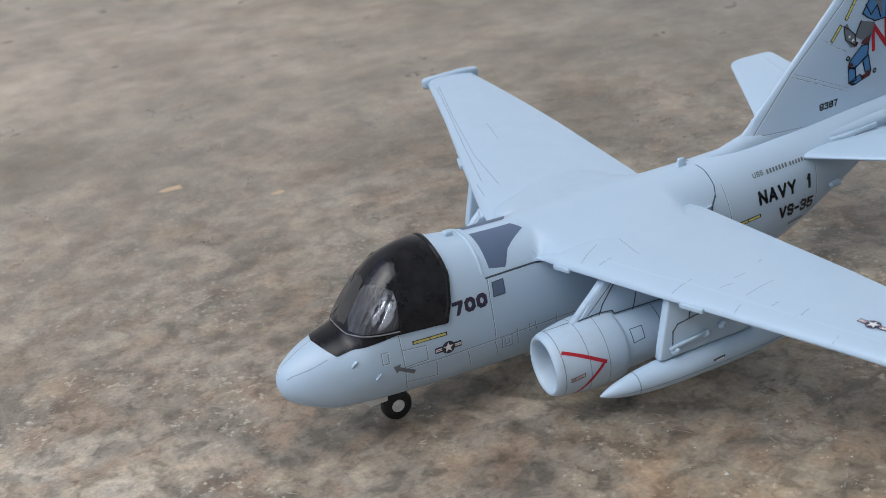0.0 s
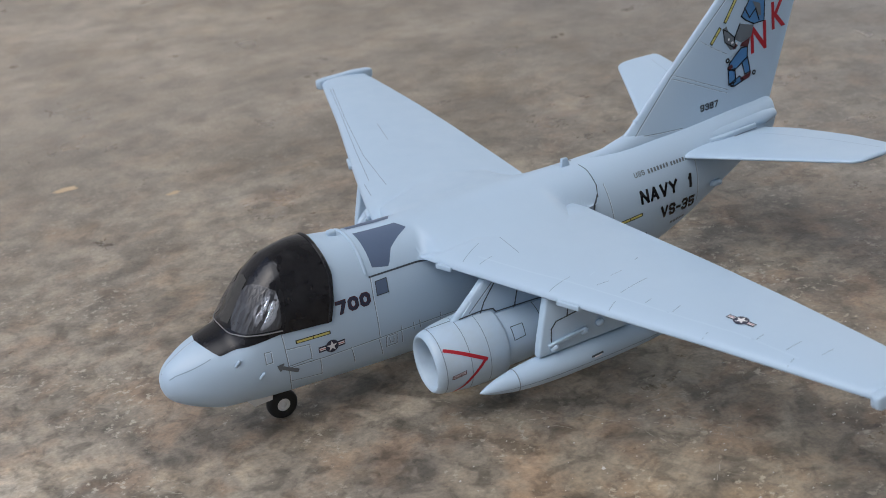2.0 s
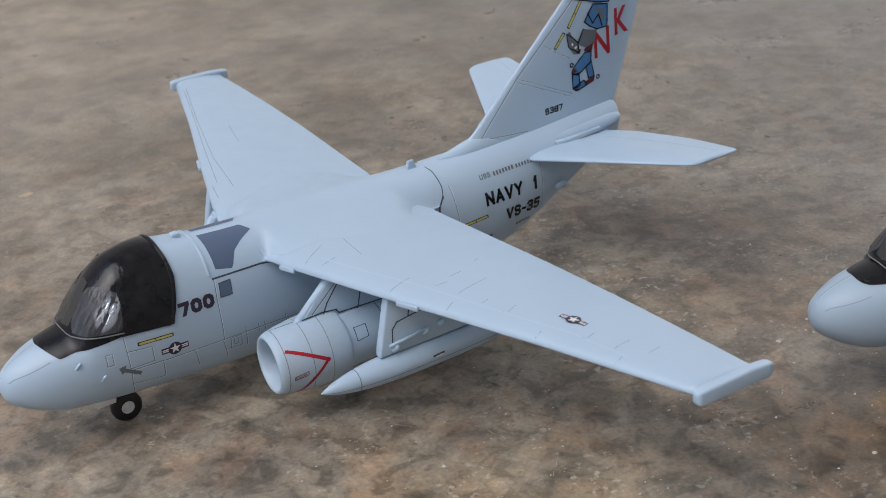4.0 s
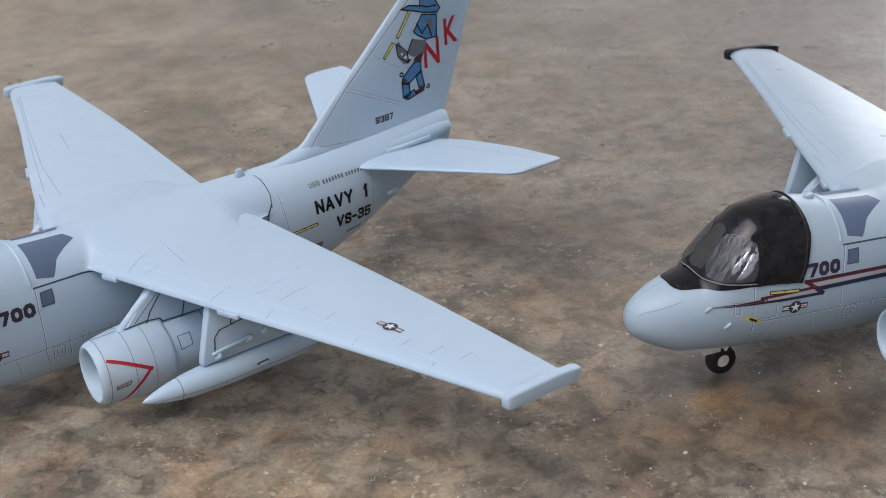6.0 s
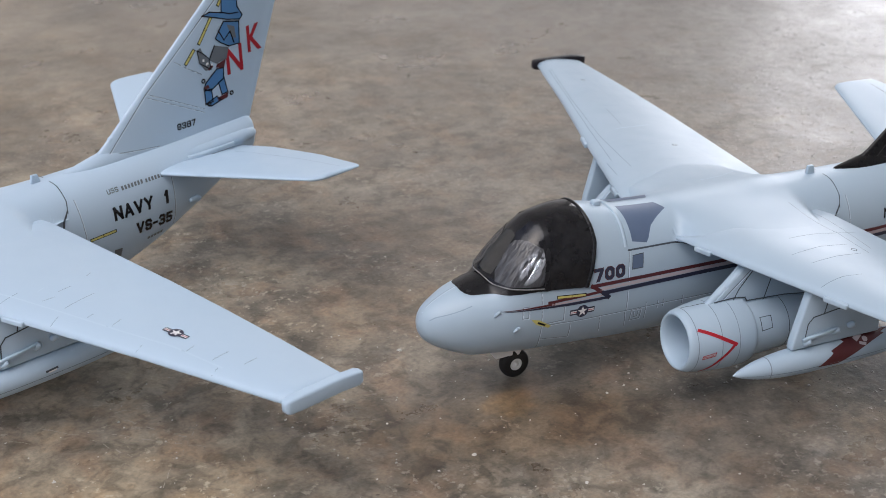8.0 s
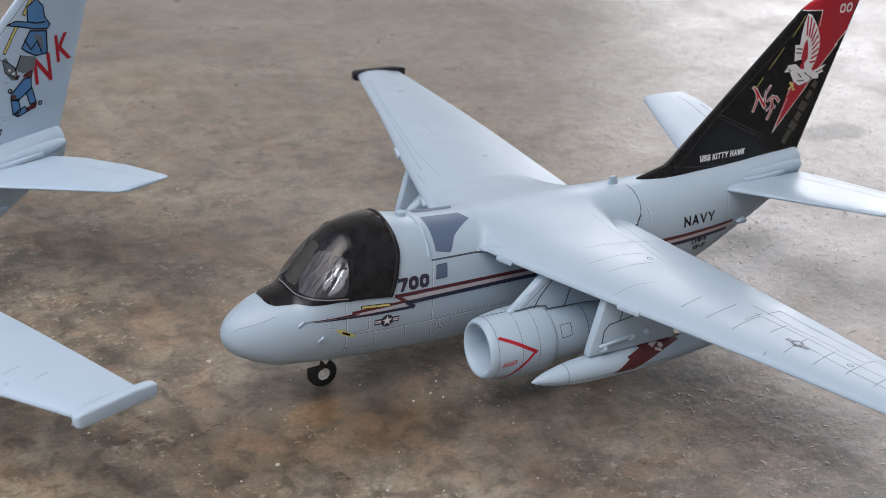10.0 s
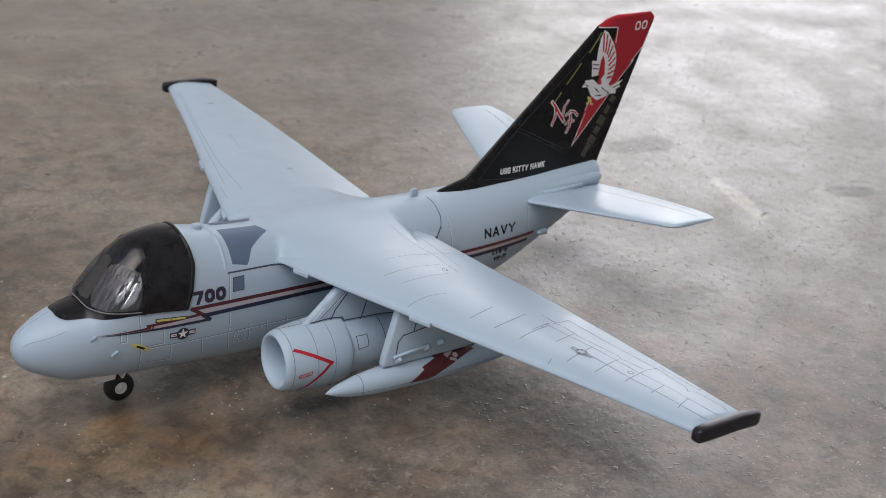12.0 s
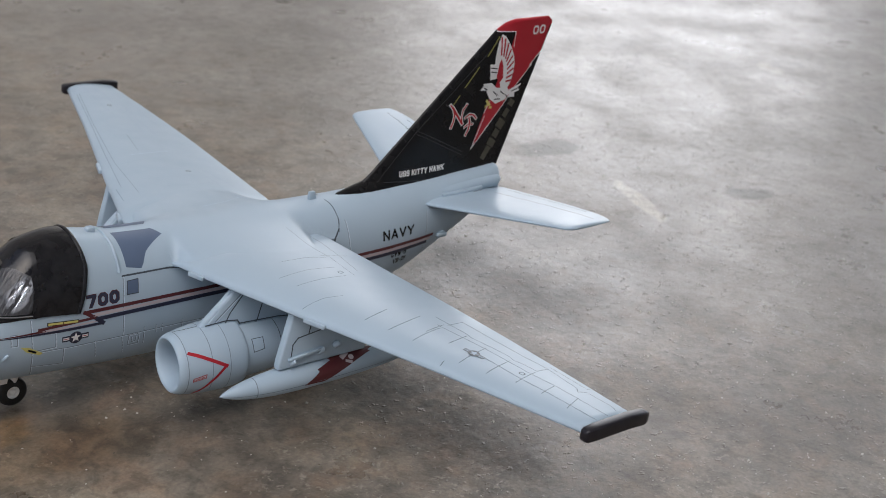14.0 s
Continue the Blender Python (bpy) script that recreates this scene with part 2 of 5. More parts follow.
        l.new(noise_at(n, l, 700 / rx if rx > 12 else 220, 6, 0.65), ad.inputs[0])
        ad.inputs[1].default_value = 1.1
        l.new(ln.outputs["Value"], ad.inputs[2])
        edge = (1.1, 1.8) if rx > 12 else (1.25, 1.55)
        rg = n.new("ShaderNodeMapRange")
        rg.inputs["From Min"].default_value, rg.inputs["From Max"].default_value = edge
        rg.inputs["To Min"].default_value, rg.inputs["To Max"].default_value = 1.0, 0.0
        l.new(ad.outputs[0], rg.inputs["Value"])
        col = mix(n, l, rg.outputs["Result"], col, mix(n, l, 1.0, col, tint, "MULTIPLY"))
        if tint[0] < 0.55:
            # a soaked-in oil mark has lost the trowelled gloss
            sheen = mix(n, l, rg.outputs["Result"], sheen, (0.3, 0.3, 0.3))
    l.new(sheen, p.inputs["Specular IOR Level"])
    fine = ramp(n, l, noise_at(n, l, 1500, 4, 0.6), [(0.33, (0.75, 0.74, 0.73)), (0.52, (1, 1, 1)), (0.7, (1.22, 1.2, 1.17))])
    col = mix(n, l, 0.75, col, fine, "MULTIPLY")
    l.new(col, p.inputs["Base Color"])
    r = ramp(n, l, noise_at(n, l, 48, 7, 0.65), [(0.3, (0.23,) * 3), (0.7, (0.48,) * 3)])
    l.new(r, p.inputs["Roughness"])
    low = bump(n, l, noise_at(n, l, 120, 6, 0.6), 0.17, 0.001)
    grain = bump(n, l, noise_at(n, l, 430, 6, 0.62), 0.5, 0.0002, low)
    lumps = ramp(n, l, noise_at(n, l, 640, 3, 0.6), [(0.62, (0, 0, 0)), (0.72, (1, 1, 1))])
    lumps = mix(n, l, 1.0, lumps, side, "MULTIPLY")
    l.new(bump(n, l, lumps, 0.7, 0.0003, grain), p.inputs["Normal"])
    return m


def plaster():
    m, n, l, p = material("plain_plaster")
    c = ramp(n, l, noise_at(n, l, 3, 5), [(0.3, (0.62, 0.61, 0.59)), (0.7, (0.72, 0.71, 0.69))])
    l.new(c, p.inputs["Base Color"])
    p.inputs["Roughness"].default_value = 0.9
    l.new(bump(n, l, noise_at(n, l, 60, 5), 0.3, 0.002), p.inputs["Normal"])
    return m


m_rim = paint("cloudy_plastic_edge", (0.20, 0.20, 0.205), 0.12, 0.5)
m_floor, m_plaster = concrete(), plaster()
m_grit, m_gritdark = paint("pale_grit", (0.6, 0.56, 0.5), 0.7), paint("brown_grit", (0.21, 0.18, 0.145), 0.8)
m_chalk = paint("chalky_scratch", (0.37, 0.34, 0.285), 0.7, 0.4)
m_ochre = paint("ochre_fleck", (0.56, 0.43, 0.28), 0.7, 0.3)


# ---- mesh helpers (all model sizes below are in millimetres) ----
MM = 0.001


def finish(bm, name, mat, smooth=True):
    me = bpy.data.meshes.new(name)
    bmesh.ops.scale(bm, vec=(MM, MM, MM), verts=bm.verts)
    bm.to_mesh(me)
    bm.free()
    me.materials.append(mat)
    if smooth:
        me.polygons.foreach_set("use_smooth", [True] * len(me.polygons))
    return me


def part(name, bm, mat, parent, label="", smooth=True):
    """Links a bmesh as one mesh object under a thing or a part."""
    ob = new(name, finish(bm, name, mat, smooth))
    ob.parent = parent
    return tagged(ob, label)


def spline(xs, table):
    """Values of a table of rows (x, a, b, ...) at xs, smooth and without overshoot."""
    t = np.array(table, float)
    x, v = t[:, 0], t[:, 1:]
    h, d = np.diff(x), np.diff(v, axis=0) / np.diff(x)[:, None]
    m = np.zeros_like(v)
    m[0], m[-1] = d[0], d[-1]
    for i in range(1, len(x) - 1):
        s = d[i - 1] * d[i]
        w1, w2 = 2 * h[i] + h[i - 1], h[i] + 2 * h[i - 1]
        m[i] = np.where(s > 0, (w1 + w2) * s / np.where(s > 0, w1 * d[i] + w2 * d[i - 1], 1), 0)
    q = np.clip(np.atleast_1d(np.asarray(xs, float)), x[0], x[-1])
    i = np.clip(np.searchsorted(x, q, side="right") - 1, 0, len(x) - 2)
    u = ((q - x[i]) / h[i])[:, None]
    a, b, ma, mb, hh = v[i], v[i + 1], m[i], m[i + 1], h[i][:, None]
    return a * (1 + 2 * u) * (1 - u) ** 2 + b * u * u * (3 - 2 * u) + hh * (ma * u * (1 - u) ** 2 - mb * u * u * (1 - u))


ROWS = {}


def body_row(x):
    if x not in ROWS:
        ROWS[x] = tuple(float(v) for v in spline(x, BODY)[0])
    return ROWS[x]


def loft(rings, closed=True, caps=True):
    bm = bmesh.new()
    rows = [[bm.verts.new(p) for p in ring] for ring in rings]
    k = len(rows[0])
    for a, b in zip(rows, rows[1:]):
        for i in range(k if closed else k - 1):
            j = (i + 1) % k
            bm.faces.new((a[i], a[j], b[j], b[i]))
    if caps and closed:
        bm.faces.new(rows[0][::-1])
        bm.faces.new(rows[-1])
    bmesh.ops.recalc_face_normals(bm, faces=bm.faces)
    return bm


def box(lo, hi, bevel=0.15, segs=2):
    bm = bmesh.new()
    bmesh.ops.create_cube(bm, size=1)
    for v in bm.verts:
        v.co = [lo[i] + (hi[i] - lo[i]) * (v.co[i] + 0.5) for i in range(3)]
    bmesh.ops.bevel(bm, geom=bm.edges[:], offset=bevel, segments=segs, affect="EDGES", profile=0.5)
    return bm


def turned(profile, axis_y=0.0, axis_z=0.0, sides=40, closed=False):
    """A body turned about a fore-and-aft axis from (x, radius) rows."""
    rings = []
    for x, r in profile:
        rings.append([(x, axis_y + r * math.cos(a), axis_z + r * math.sin(a)) for a in (2 * math.pi * i / sides for i in range(sides))])
    return loft(rings, True, closed)


def slab(outline, y0, y1, bevel=0.12):
    """A plate from an (x, z) outline between two y."""
    bm = bmesh.new()
    f = bm.faces.new([bm.verts.new((x, y0, z)) for x, z in outline])
    ex = bmesh.ops.extrude_face_region(bm, geom=[f])
    bmesh.ops.translate(bm, vec=(0, y1 - y0, 0), verts=[g for g in ex["geom"] if isinstance(g, bmesh.types.BMVert)])
    bmesh.ops.recalc_face_normals(bm, faces=bm.faces)
    bmesh.ops.bevel(bm, geom=bm.edges[:], offset=bevel, segments=2, affect="EDGES", profile=0.5)
    return bm


# ---- shape of the model aircraft: nose towards -x, starboard towards +y ----
# x, top, bottom, half width, height of the greatest width, fullness
BODY = [
    (3.0, 12.0, 11.4, 0.3, 11.7, 2.0), (3.3, 13.1, 10.3, 1.35, 11.7, 2.0), (4.0, 14.2, 9.3, 2.3, 11.7, 2.0), (5.5, 15.3, 8.2, 3.3, 11.7, 2.05),
    (8.0, 16.5, 7.0, 4.5, 11.9, 2.1), (11.0, 17.3, 6.0, 5.4, 12.2, 2.15), (12.7, 17.8, 5.9, 5.78, 12.4, 2.15), (15.0, 20.9, 5.6, 6.2, 12.9, 2.15),
    (17.5, 23.6, 5.35, 6.5, 13.3, 2.15), (21.0, 25.8, 5.15, 6.75, 13.8, 2.2), (25.5, 26.5, 4.95, 6.95, 14.2, 2.25), (29.0, 26.0, 4.8, 7.0, 14.4, 2.3),
    (34.0, 25.1, 4.6, 7.0, 14.5, 2.4), (45.0, 24.6, 4.4, 7.0, 14.5, 2.45), (60.0, 24.5, 4.2, 7.0, 14.5, 2.4), (70.0, 24.4, 4.6, 6.85, 14.8, 2.3),
    (80.0, 24.65, 6.25, 6.4, 15.6, 2.1), (88.0, 24.8, 8.6, 5.5, 16.8, 2.05), (95.0, 25.0, 11.7, 4.4, 18.2, 2.05), (102.0, 25.2, 15.3, 3.35, 20.0, 2.1),
    (107.0, 25.2, 17.9, 2.5, 21.4, 2.2), (109.3, 25.25, 19.2, 2.1, 22.0, 2.3), (109.8, 25.1, 19.9, 1.9, 22.2, 2.3), (110.0, 24.9, 20.6, 1.6, 22.3, 2.3),
]


def body_half(x, z):
    """Half width of the fuselage at x and height z."""
    x, z = np.atleast_1d(x), np.atleast_1d(z)
    top, bot, hw, mid, n = spline(x, BODY).T
    r = np.clip(np.where(z > mid, (z - mid) / (top - mid), (mid - z) / (mid - bot)), 0, 1)
    return hw * (1 - r ** n) ** (1 / n)


def body_top(x, y):
    x, y = np.atleast_1d(x), np.atleast_1d(y)
    top, bot, hw, mid, n = spline(x, BODY).T
    r = np.clip(np.abs(y) / hw, 0, 1)
    return mid + (top - mid) * (1 - r ** n) ** (1 / n)


def body_ring(x, sides=72, grow=0.0):
    top, bot, hw, mid, n = body_row(x)
    ring = []
    for i in range(sides):
        a = 2 * math.pi * i / sides
        c, s = math.cos(a), math.sin(a)
        k = (abs(c) ** n + abs(s) ** n) ** (-1 / n)
        ring.append((x, (hw + grow) * k * c, mid + ((top - mid if s > 0 else mid - bot) + grow) * k * s))
    return ring


def wing_edges(y):
    a = np.abs(y)
    lead = np.interp(a, [0, 5.5, 5.9, 6.3, 6.9, 7.7, 8.6, 9.6, 13.4, 26.6, 51.0, 72.0], [41.2, 41.2, 41.2, 41.2, 41.2, 41.25, 41.35, 41.6, 42.7, 47.2, 55.9, 62.8])
    trail = np.interp(a, [0, 8, 36, 48, 59, 72], [67.1, 67.5, 70.1, 70.9, 71.4, 71.8])
    return lead, trail


def foil(u):
    u = np.clip(u, 0, 1)
    return 2.969 * np.sqrt(u) - 1.26 * u - 3.516 * u ** 2 + 2.843 * u ** 3 - 1.036 * u ** 4


def wing_mean(y):
    return 21.35 - 0.006 * np.maximum(np.abs(y) - 10, 0) - 0.16 * np.maximum(8.5 - np.abs(y), 0)


def wing_top(x, y):
    lead, trail = wing_edges(y)
    a = np.abs(y)
    u = (x - lead) / (trail - lead)
    return np.where((u < 0) | (u > 1), -99, wing_mean(y) + 0.1 * u + np.interp(a, [5.5, 7.5, 10.5, 20, 72], [0.4, 0.8, 1.95, 1.75, 0.95]) * foil(u))


def wing_low(x, y):
    lead, trail = wing_edges(y)
    u = (x - lead) / (trail - lead)
    return wing_mean(y) + 0.1 * u - np.interp(np.abs(y), [5.5, 7.5, 10.5, 72], [0.25, 0.4, 0.72, 0.45]) * foil(u)


# centre-section fairing: x, crown height, half width
FAIRING = [(32.8, 25.0, 6.1), (36.0, 24.9, 6.1), (40.9, 24.7, 6.1), (41.6, 24.65, 7.2), (42.6, 24.6, 9.6), (44.0, 24.55, 12.5), (46.5, 24.5, 15.5), (51.0, 24.4, 17.5),
           (58.0, 24.3, 16.5), (63.0, 24.2, 14.0), (66.0, 24.1, 11.8), (67.6, 24.05, 9.6), (69.2, 24.0, 7.0), (71.8, 23.9, 6.1)]


def fairing_top(x, y):
    x, y = np.atleast_1d(x).astype(float), np.atleast_1d(y).astype(float)
    top, w = spline(x, FAIRING).T
    a = np.abs(y)
    on_wing = wing_top(x, w)
    edge = np.where(on_wing > 0, on_wing - 0.05, np.where(x < 50, 21.2, 20.9))
    bell = edge + (top - edge) * (0.5 + 0.5 * np.cos(np.pi * np.clip(a / w, 0, 1))) ** 1.15
    fade = np.clip((x - 38.0) / 5.5, 0, 1) * np.clip((70.5 - x) / 8.0, 0, 1)
    bell = bell - 4.0 * (1 - fade * fade * (3 - 2 * fade))
    skin = body_top(x, np.minimum(a, 6.1)) + 0.03
    z = (skin + bell + np.sqrt((skin - bell) ** 2 + 0.5 ** 2)) / 2
    return np.where((x < 32.8) | (x > 71.8) | (a > w), -99, z)


def upper(x, y):
    """Height of the upper side of the aircraft at a place in plan."""
    return np.maximum(np.maximum(body_top(x, y), fairing_top(x, y)), wing_top(np.atleast_1d(x).astype(float), np.atleast_1d(y).astype(float)))


FIN = {"sweep": 0.0}


def fin_edges(z):
    lead = np.interp(z, [23.0, 24.4, 25.2, 27.0, 50.0, 51.0, 51.6], [75.3, 77.2, 79.45, 81.8, 106.1, 107.9, 110.3]) + FIN["sweep"]
    trail = np.interp(z, [23, 25.0, 50.6, 51.6], [109.6, 110.2, 119.1, 117.9])
    return lead, trail


def fin_half(x, z):
    lead, trail = fin_edges(z)
    u = (x - lead) / (trail - lead)
    return np.interp(z, [24, 27, 50.5], [1.35, 1.1, 0.55]) * np.clip(foil(u), 0.12, 1) * np.where(np.asarray(z) > 51.4, 0.6, 1)


# ---- flat shapes laid onto the skin ----
def ribbon(points, width, joined=False):
    """Quads that follow a line in a plane."""
    pts = [Vector(p) for p in points] + ([Vector(points[0])] if joined else [])
    quads = []
    for a, b in zip(pts, pts[1:]):
        d = (b - a).normalized()
        s = Vector((-d.y, d.x)) * width / 2
        e = d * width / 2
        quads.append([a - e + s, a - e - s, b + e - s, b + e + s])
    return quads


def star(cx, cy, r, turn=90.0):
    return [(cx + (r if i % 2 == 0 else r * 0.4) * math.cos(radians(turn + 36 * i)), cy + (r if i % 2 == 0 else r * 0.4) * math.sin(radians(turn + 36 * i))) for i in range(10)]


def disc(cx, cy, r, k=28, flat=1.0):
    return [(cx + r * math.cos(2 * math.pi * i / k), cy + flat * r * math.sin(2 * math.pi * i / k)) for i in range(k)]


def bar(cx, cy, w, h, turn=0.0):
    c, s = math.cos(radians(turn)), math.sin(radians(turn))
    return [(cx + c * a - s * b, cy + s * a + c * b) for a, b in ((-w / 2, -h / 2), (w / 2, -h / 2), (w / 2, h / 2), (-w / 2, h / 2))]


def ring_shape(outline, inner):
    """Band between two like outlines, as quads."""
    k = len(outline)
    return [[outline[i], outline[(i + 1) % k], inner[(i + 1) % k], inner[i]] for i in range(k)]


def sheet(shapes, wrap, step=0.8):
    """Flat outlines cut into small faces and wrapped onto the skin: wrap takes arrays u, v and gives places."""
    bm = bmesh.new()
    for s in shapes:
        vs = [bm.verts.new((p[0], p[1], 0)) for p in s]
        f = bm.faces.new(vs)
        if f.normal.z < 0:
            f.normal_flip()
    bmesh.ops.triangulate(bm, faces=[f for f in bm.faces if len(f.verts) > 4])
    return wrapped(bm, wrap, step)


def wrapped(bm, wrap, step):
    if not bm.verts:
        return bm
    lo = [min(v.co[i] for v in bm.verts) for i in (0, 1)]
    hi = [max(v.co[i] for v in bm.verts) for i in (0, 1)]
    for i in (0, 1):
        k = int((hi[i] - lo[i]) / step)
        for j in range(1, k + 1):
            at = lo[i] + (hi[i] - lo[i]) * j / (k + 1)
            no = (1, 0, 0) if i == 0 else (0, 1, 0)
            bmesh.ops.bisect_plane(bm, geom=bm.verts[:] + bm.edges[:] + bm.faces[:], plane_co=(at if i == 0 else 0, at if i == 1 else 0, 0), plane_no=no, dist=1e-5)
    uv = np.array([(v.co.x, v.co.y) for v in bm.verts])
    for v, q in zip(bm.verts, wrap(uv[:, 0], uv[:, 1])):
        v.co = q
    bmesh.ops.recalc_face_normals(bm, faces=bm.faces)
    return bm


def letters(body, size, x0, y0, width, slant=0.0, bold=0.0, turn=0.0, gap=1.0):
    """Outlines of lettering in a plane as a flat bmesh, its lower left corner at (x0, y0), size = height of a capital."""
    cu = bpy.data.curves.new("lettering", "FONT")
    cu.body, cu.size, cu.shear, cu.offset, cu.space_character = body, 1.0, slant, bold, gap
    cu.resolution_u = 3
    tmp = bpy.data.objects.new("lettering", cu)
    scene.collection.objects.link(tmp)
    bpy.context.view_layer.update()
    me = bpy.data.meshes.new_from_object(tmp.evaluated_get(bpy.context.evaluated_depsgraph_get()))
    bm = bmesh.new()
    bm.from_mesh(me)
    bpy.data.objects.remove(tmp)
    bpy.data.curves.remove(cu)
    bpy.data.meshes.remove(me)
    k = size / 0.69
    left, right = min(v.co.x for v in bm.verts), max(v.co.x for v in bm.verts)
    wide = width / (right - left) / k
    c, s = math.cos(radians(turn)), math.sin(radians(turn))
    for v in bm.verts:
        a, b = (v.co.x - left) * k * wide, v.co.y * k
        v.co = (x0 + c * a - s * b, y0 + s * a + c * b, 0)
    return bm


def on_side(side, off=0.05):
    """Wrap (x, z) onto the fuselage side; side -1 is port."""
    return lambda x, z: np.stack([x, side * (body_half(x, z) + off), z], 1)


def on_grown(side, grow):
    """Wrap (x, z) onto the skin swollen by a margin, as the canopy is."""
    def wrap(x, z):
        top, bot, hw, mid, n = spline(x, BODY).T
        r = np.clip(np.where(z > mid, (z - mid) / (top + grow - mid), (mid - z) / (mid - bot + grow)), 0, 1)
        return np.stack([x, side * (hw + grow) * (1 - r ** n) ** (1 / n), z], 1)
    return wrap


def on_top(off=0.05):
    return lambda x, y: np.stack([x, y, upper(x, y) + off], 1)


def on_fin(side, off=0.05):
    return lambda x, z: np.stack([x, side * (fin_half(x, z) + off), z], 1)


# ---- parts of the aircraft ----
def body_point(x, a, grow=0.0):
    top, bot, hw, mid, n = body_row(x)
    c, s = math.cos(a), math.sin(a)
    k = (abs(c) ** n + abs(s) ** n) ** (-1 / n)
    return (x, (hw + grow) * k * c, mid + ((top - mid if s > 0 else mid - bot) + grow) * k * s)


def angle_at(x, z, grow=0.0):
    lo, hi = -math.pi / 2, math.pi / 2
    for _ in range(40):
        m = (lo + hi) / 2
        lo, hi = (m, hi) if body_point(x, m, grow)[2] < z else (lo, m)
    return min(lo, math.pi / 2 - 0.004)


def rear_warp(z):
    """How far the canopy's rear edge leans aft with height."""
    return float(np.interp(z, [15.5, 17.0, 19.0, 23.0, 25.0, 26.5], [-1.2, -0.8, -0.1, 0.75, 0.6, 0.3]))


def saddle(x0, x1, low_edge, grow, rows=40, cols=48, lean=False):
    """Skin over the back of the fuselage between two x, down to the height low_edge(x) on both sides."""
    rings = []
    for i in range(rows + 1):
        k = i / rows
        x = x0 + (x1 - x0) * k
        a = angle_at(x, low_edge(x), grow)
        ring = []
        for j in range(cols + 1):
            t = a + (math.pi - 2 * a) * j / cols
            p = body_point(x, t, grow)
            if lean:
                p = body_point(round(x + rear_warp(p[2]) * k * k, 4), t, grow)
            ring.append(p)
        rings.append(ring)
    return loft(rings, closed=False)


def table_fn(rows):
    xs, vs = [r[0] for r in rows], [r[1] for r in rows]
    return lambda x: float(np.interp(x, xs, vs))


def band_over(x0, x1, low, grow, h, cols=48, lean=False):
    """A raised hoop over the fuselage back."""
    rings = []
    for x, g in ((x0, grow - 0.1), (x0 + 0.05, grow + h * 0.7), ((x0 + x1) / 2, grow + h), (x1 - 0.05, grow + h * 0.7), (x1, grow - 0.1)):
        a = angle_at(x, low, g)
        ring = []
        for j in range(cols + 1):
            t = a + (math.pi - 2 * a) * j / cols
            p = body_point(x, t, g)
            ring.append(body_point(round(x + rear_warp(p[2]), 4), t, g) if lean else p)
        rings.append(ring)
    return loft(rings, closed=False)


def half_wing(side):
    rings = []
    for y in [4, 5, 5.5, 5.75, 6, 6.25, 6.5, 6.85, 7.2, 7.7, 8.2, 8.9, 9.6, 10.6, 12, *np.linspace(13.4, 71.8, 34)]:
        lead, trail = wing_edges(y)
        us = (1 - np.cos(np.linspace(0, math.pi, 25))) / 2
        xs = lead + us * (trail - lead)
        up = [(x, side * y, float(wing_top(x, y)) + 0.06) for x in xs]
        dn = [(x, side * y, float(wing_low(x, y)) - 0.06) for x in xs[::-1]]
        rings.append(up + dn)
    return loft(rings)


def fairing():
    rings = []
    for x in np.linspace(32.8, 71.8, 90):
        w = spline(x, FAIRING)[0][1]
        ys = w * np.sin(np.linspace(-math.pi / 2, math.pi / 2, 57))
        zs = fairing_top(np.full(57, x), ys * 0.9999)
        rings.append([(x, y, z) for y, z in zip(ys, zs)])
    return loft(rings, closed=False)


def wingtip_pod(side):
    rows = [(61.8, 0.3), (61.95, 0.8), (62.4, 1.02), (64, 1.1), (70, 1.1), (72.8, 1.06), (73.4, 0.85), (73.65, 0.3)]
    rings = []
    for x, k in rows:
        rings.append([(x, side * (72.1 + 0.72 * k * math.copysign(abs(math.cos(a)) ** 0.42, math.cos(a))), 21.12 + 0.95 * k * math.copysign(abs(math.sin(a)) ** 0.34, math.sin(a)) - (0.25 if x > 72.5 else 0)) for a in (2 * math.pi * i / 24 for i in range(24))])
    return loft(rings)


def fin():
    rings = []
    for z in [23.0, 23.8, 24.4, 24.9, 25.4, 26.2, 27.0, *np.linspace(28.5, 49.5, 12), 50.0, 50.4, 50.8, 51.1, 51.4, 51.6]:
        lead, trail = fin_edges(z)
        us = (1 - np.cos(np.linspace(0, math.pi, 29))) / 2
        xs = lead + us * (trail - lead)
        h = fin_half(xs, np.full(29, z))
        h[0] *= 0.5
        if z > 51.5:
            h *= 0.3
        rings.append([(x, -t, z) for x, t in zip(xs, h)] + [(x, t, z) for x, t in zip(xs[::-1], h[::-1])])
    return loft(rings)


def prism(outline, z0, z1, bevel=0.12):
    """A plate from an (x, y) outline between two heights."""
    bm = slab(outline, z0, z1, bevel)
    for v in bm.verts:
        v.co.y, v.co.z = v.co.z, v.co.y
    bmesh.ops.recalc_face_normals(bm, faces=bm.faces)
    return bm


# tailplanes shaped per jet and side to fit the camera's view: root lead, sweep, trailing edge, span, rise
STAB_A = {"root": 88.0, "sweep": 0.475, "trail": [(1.5, 106.2), (8, 108.8), (18.5, 110.3), (29.4, 110.2)], "span": 27.8, "rise": 0.133}
STAB_FAR = {**STAB_A, "span": 28.3, "rise": 0.146}
STAB_B = {"root": 90.4, "sweep": 0.33, "trail": [(1.5, 110.0), (8, 110.6), (18, 110.9), (26, 110.6), (30.2, 109.2)], "span": 28.4, "rise": 0.160}


def stab_cut(dark, side):
    return STAB_B if dark else STAB_A if side < 0 else STAB_FAR


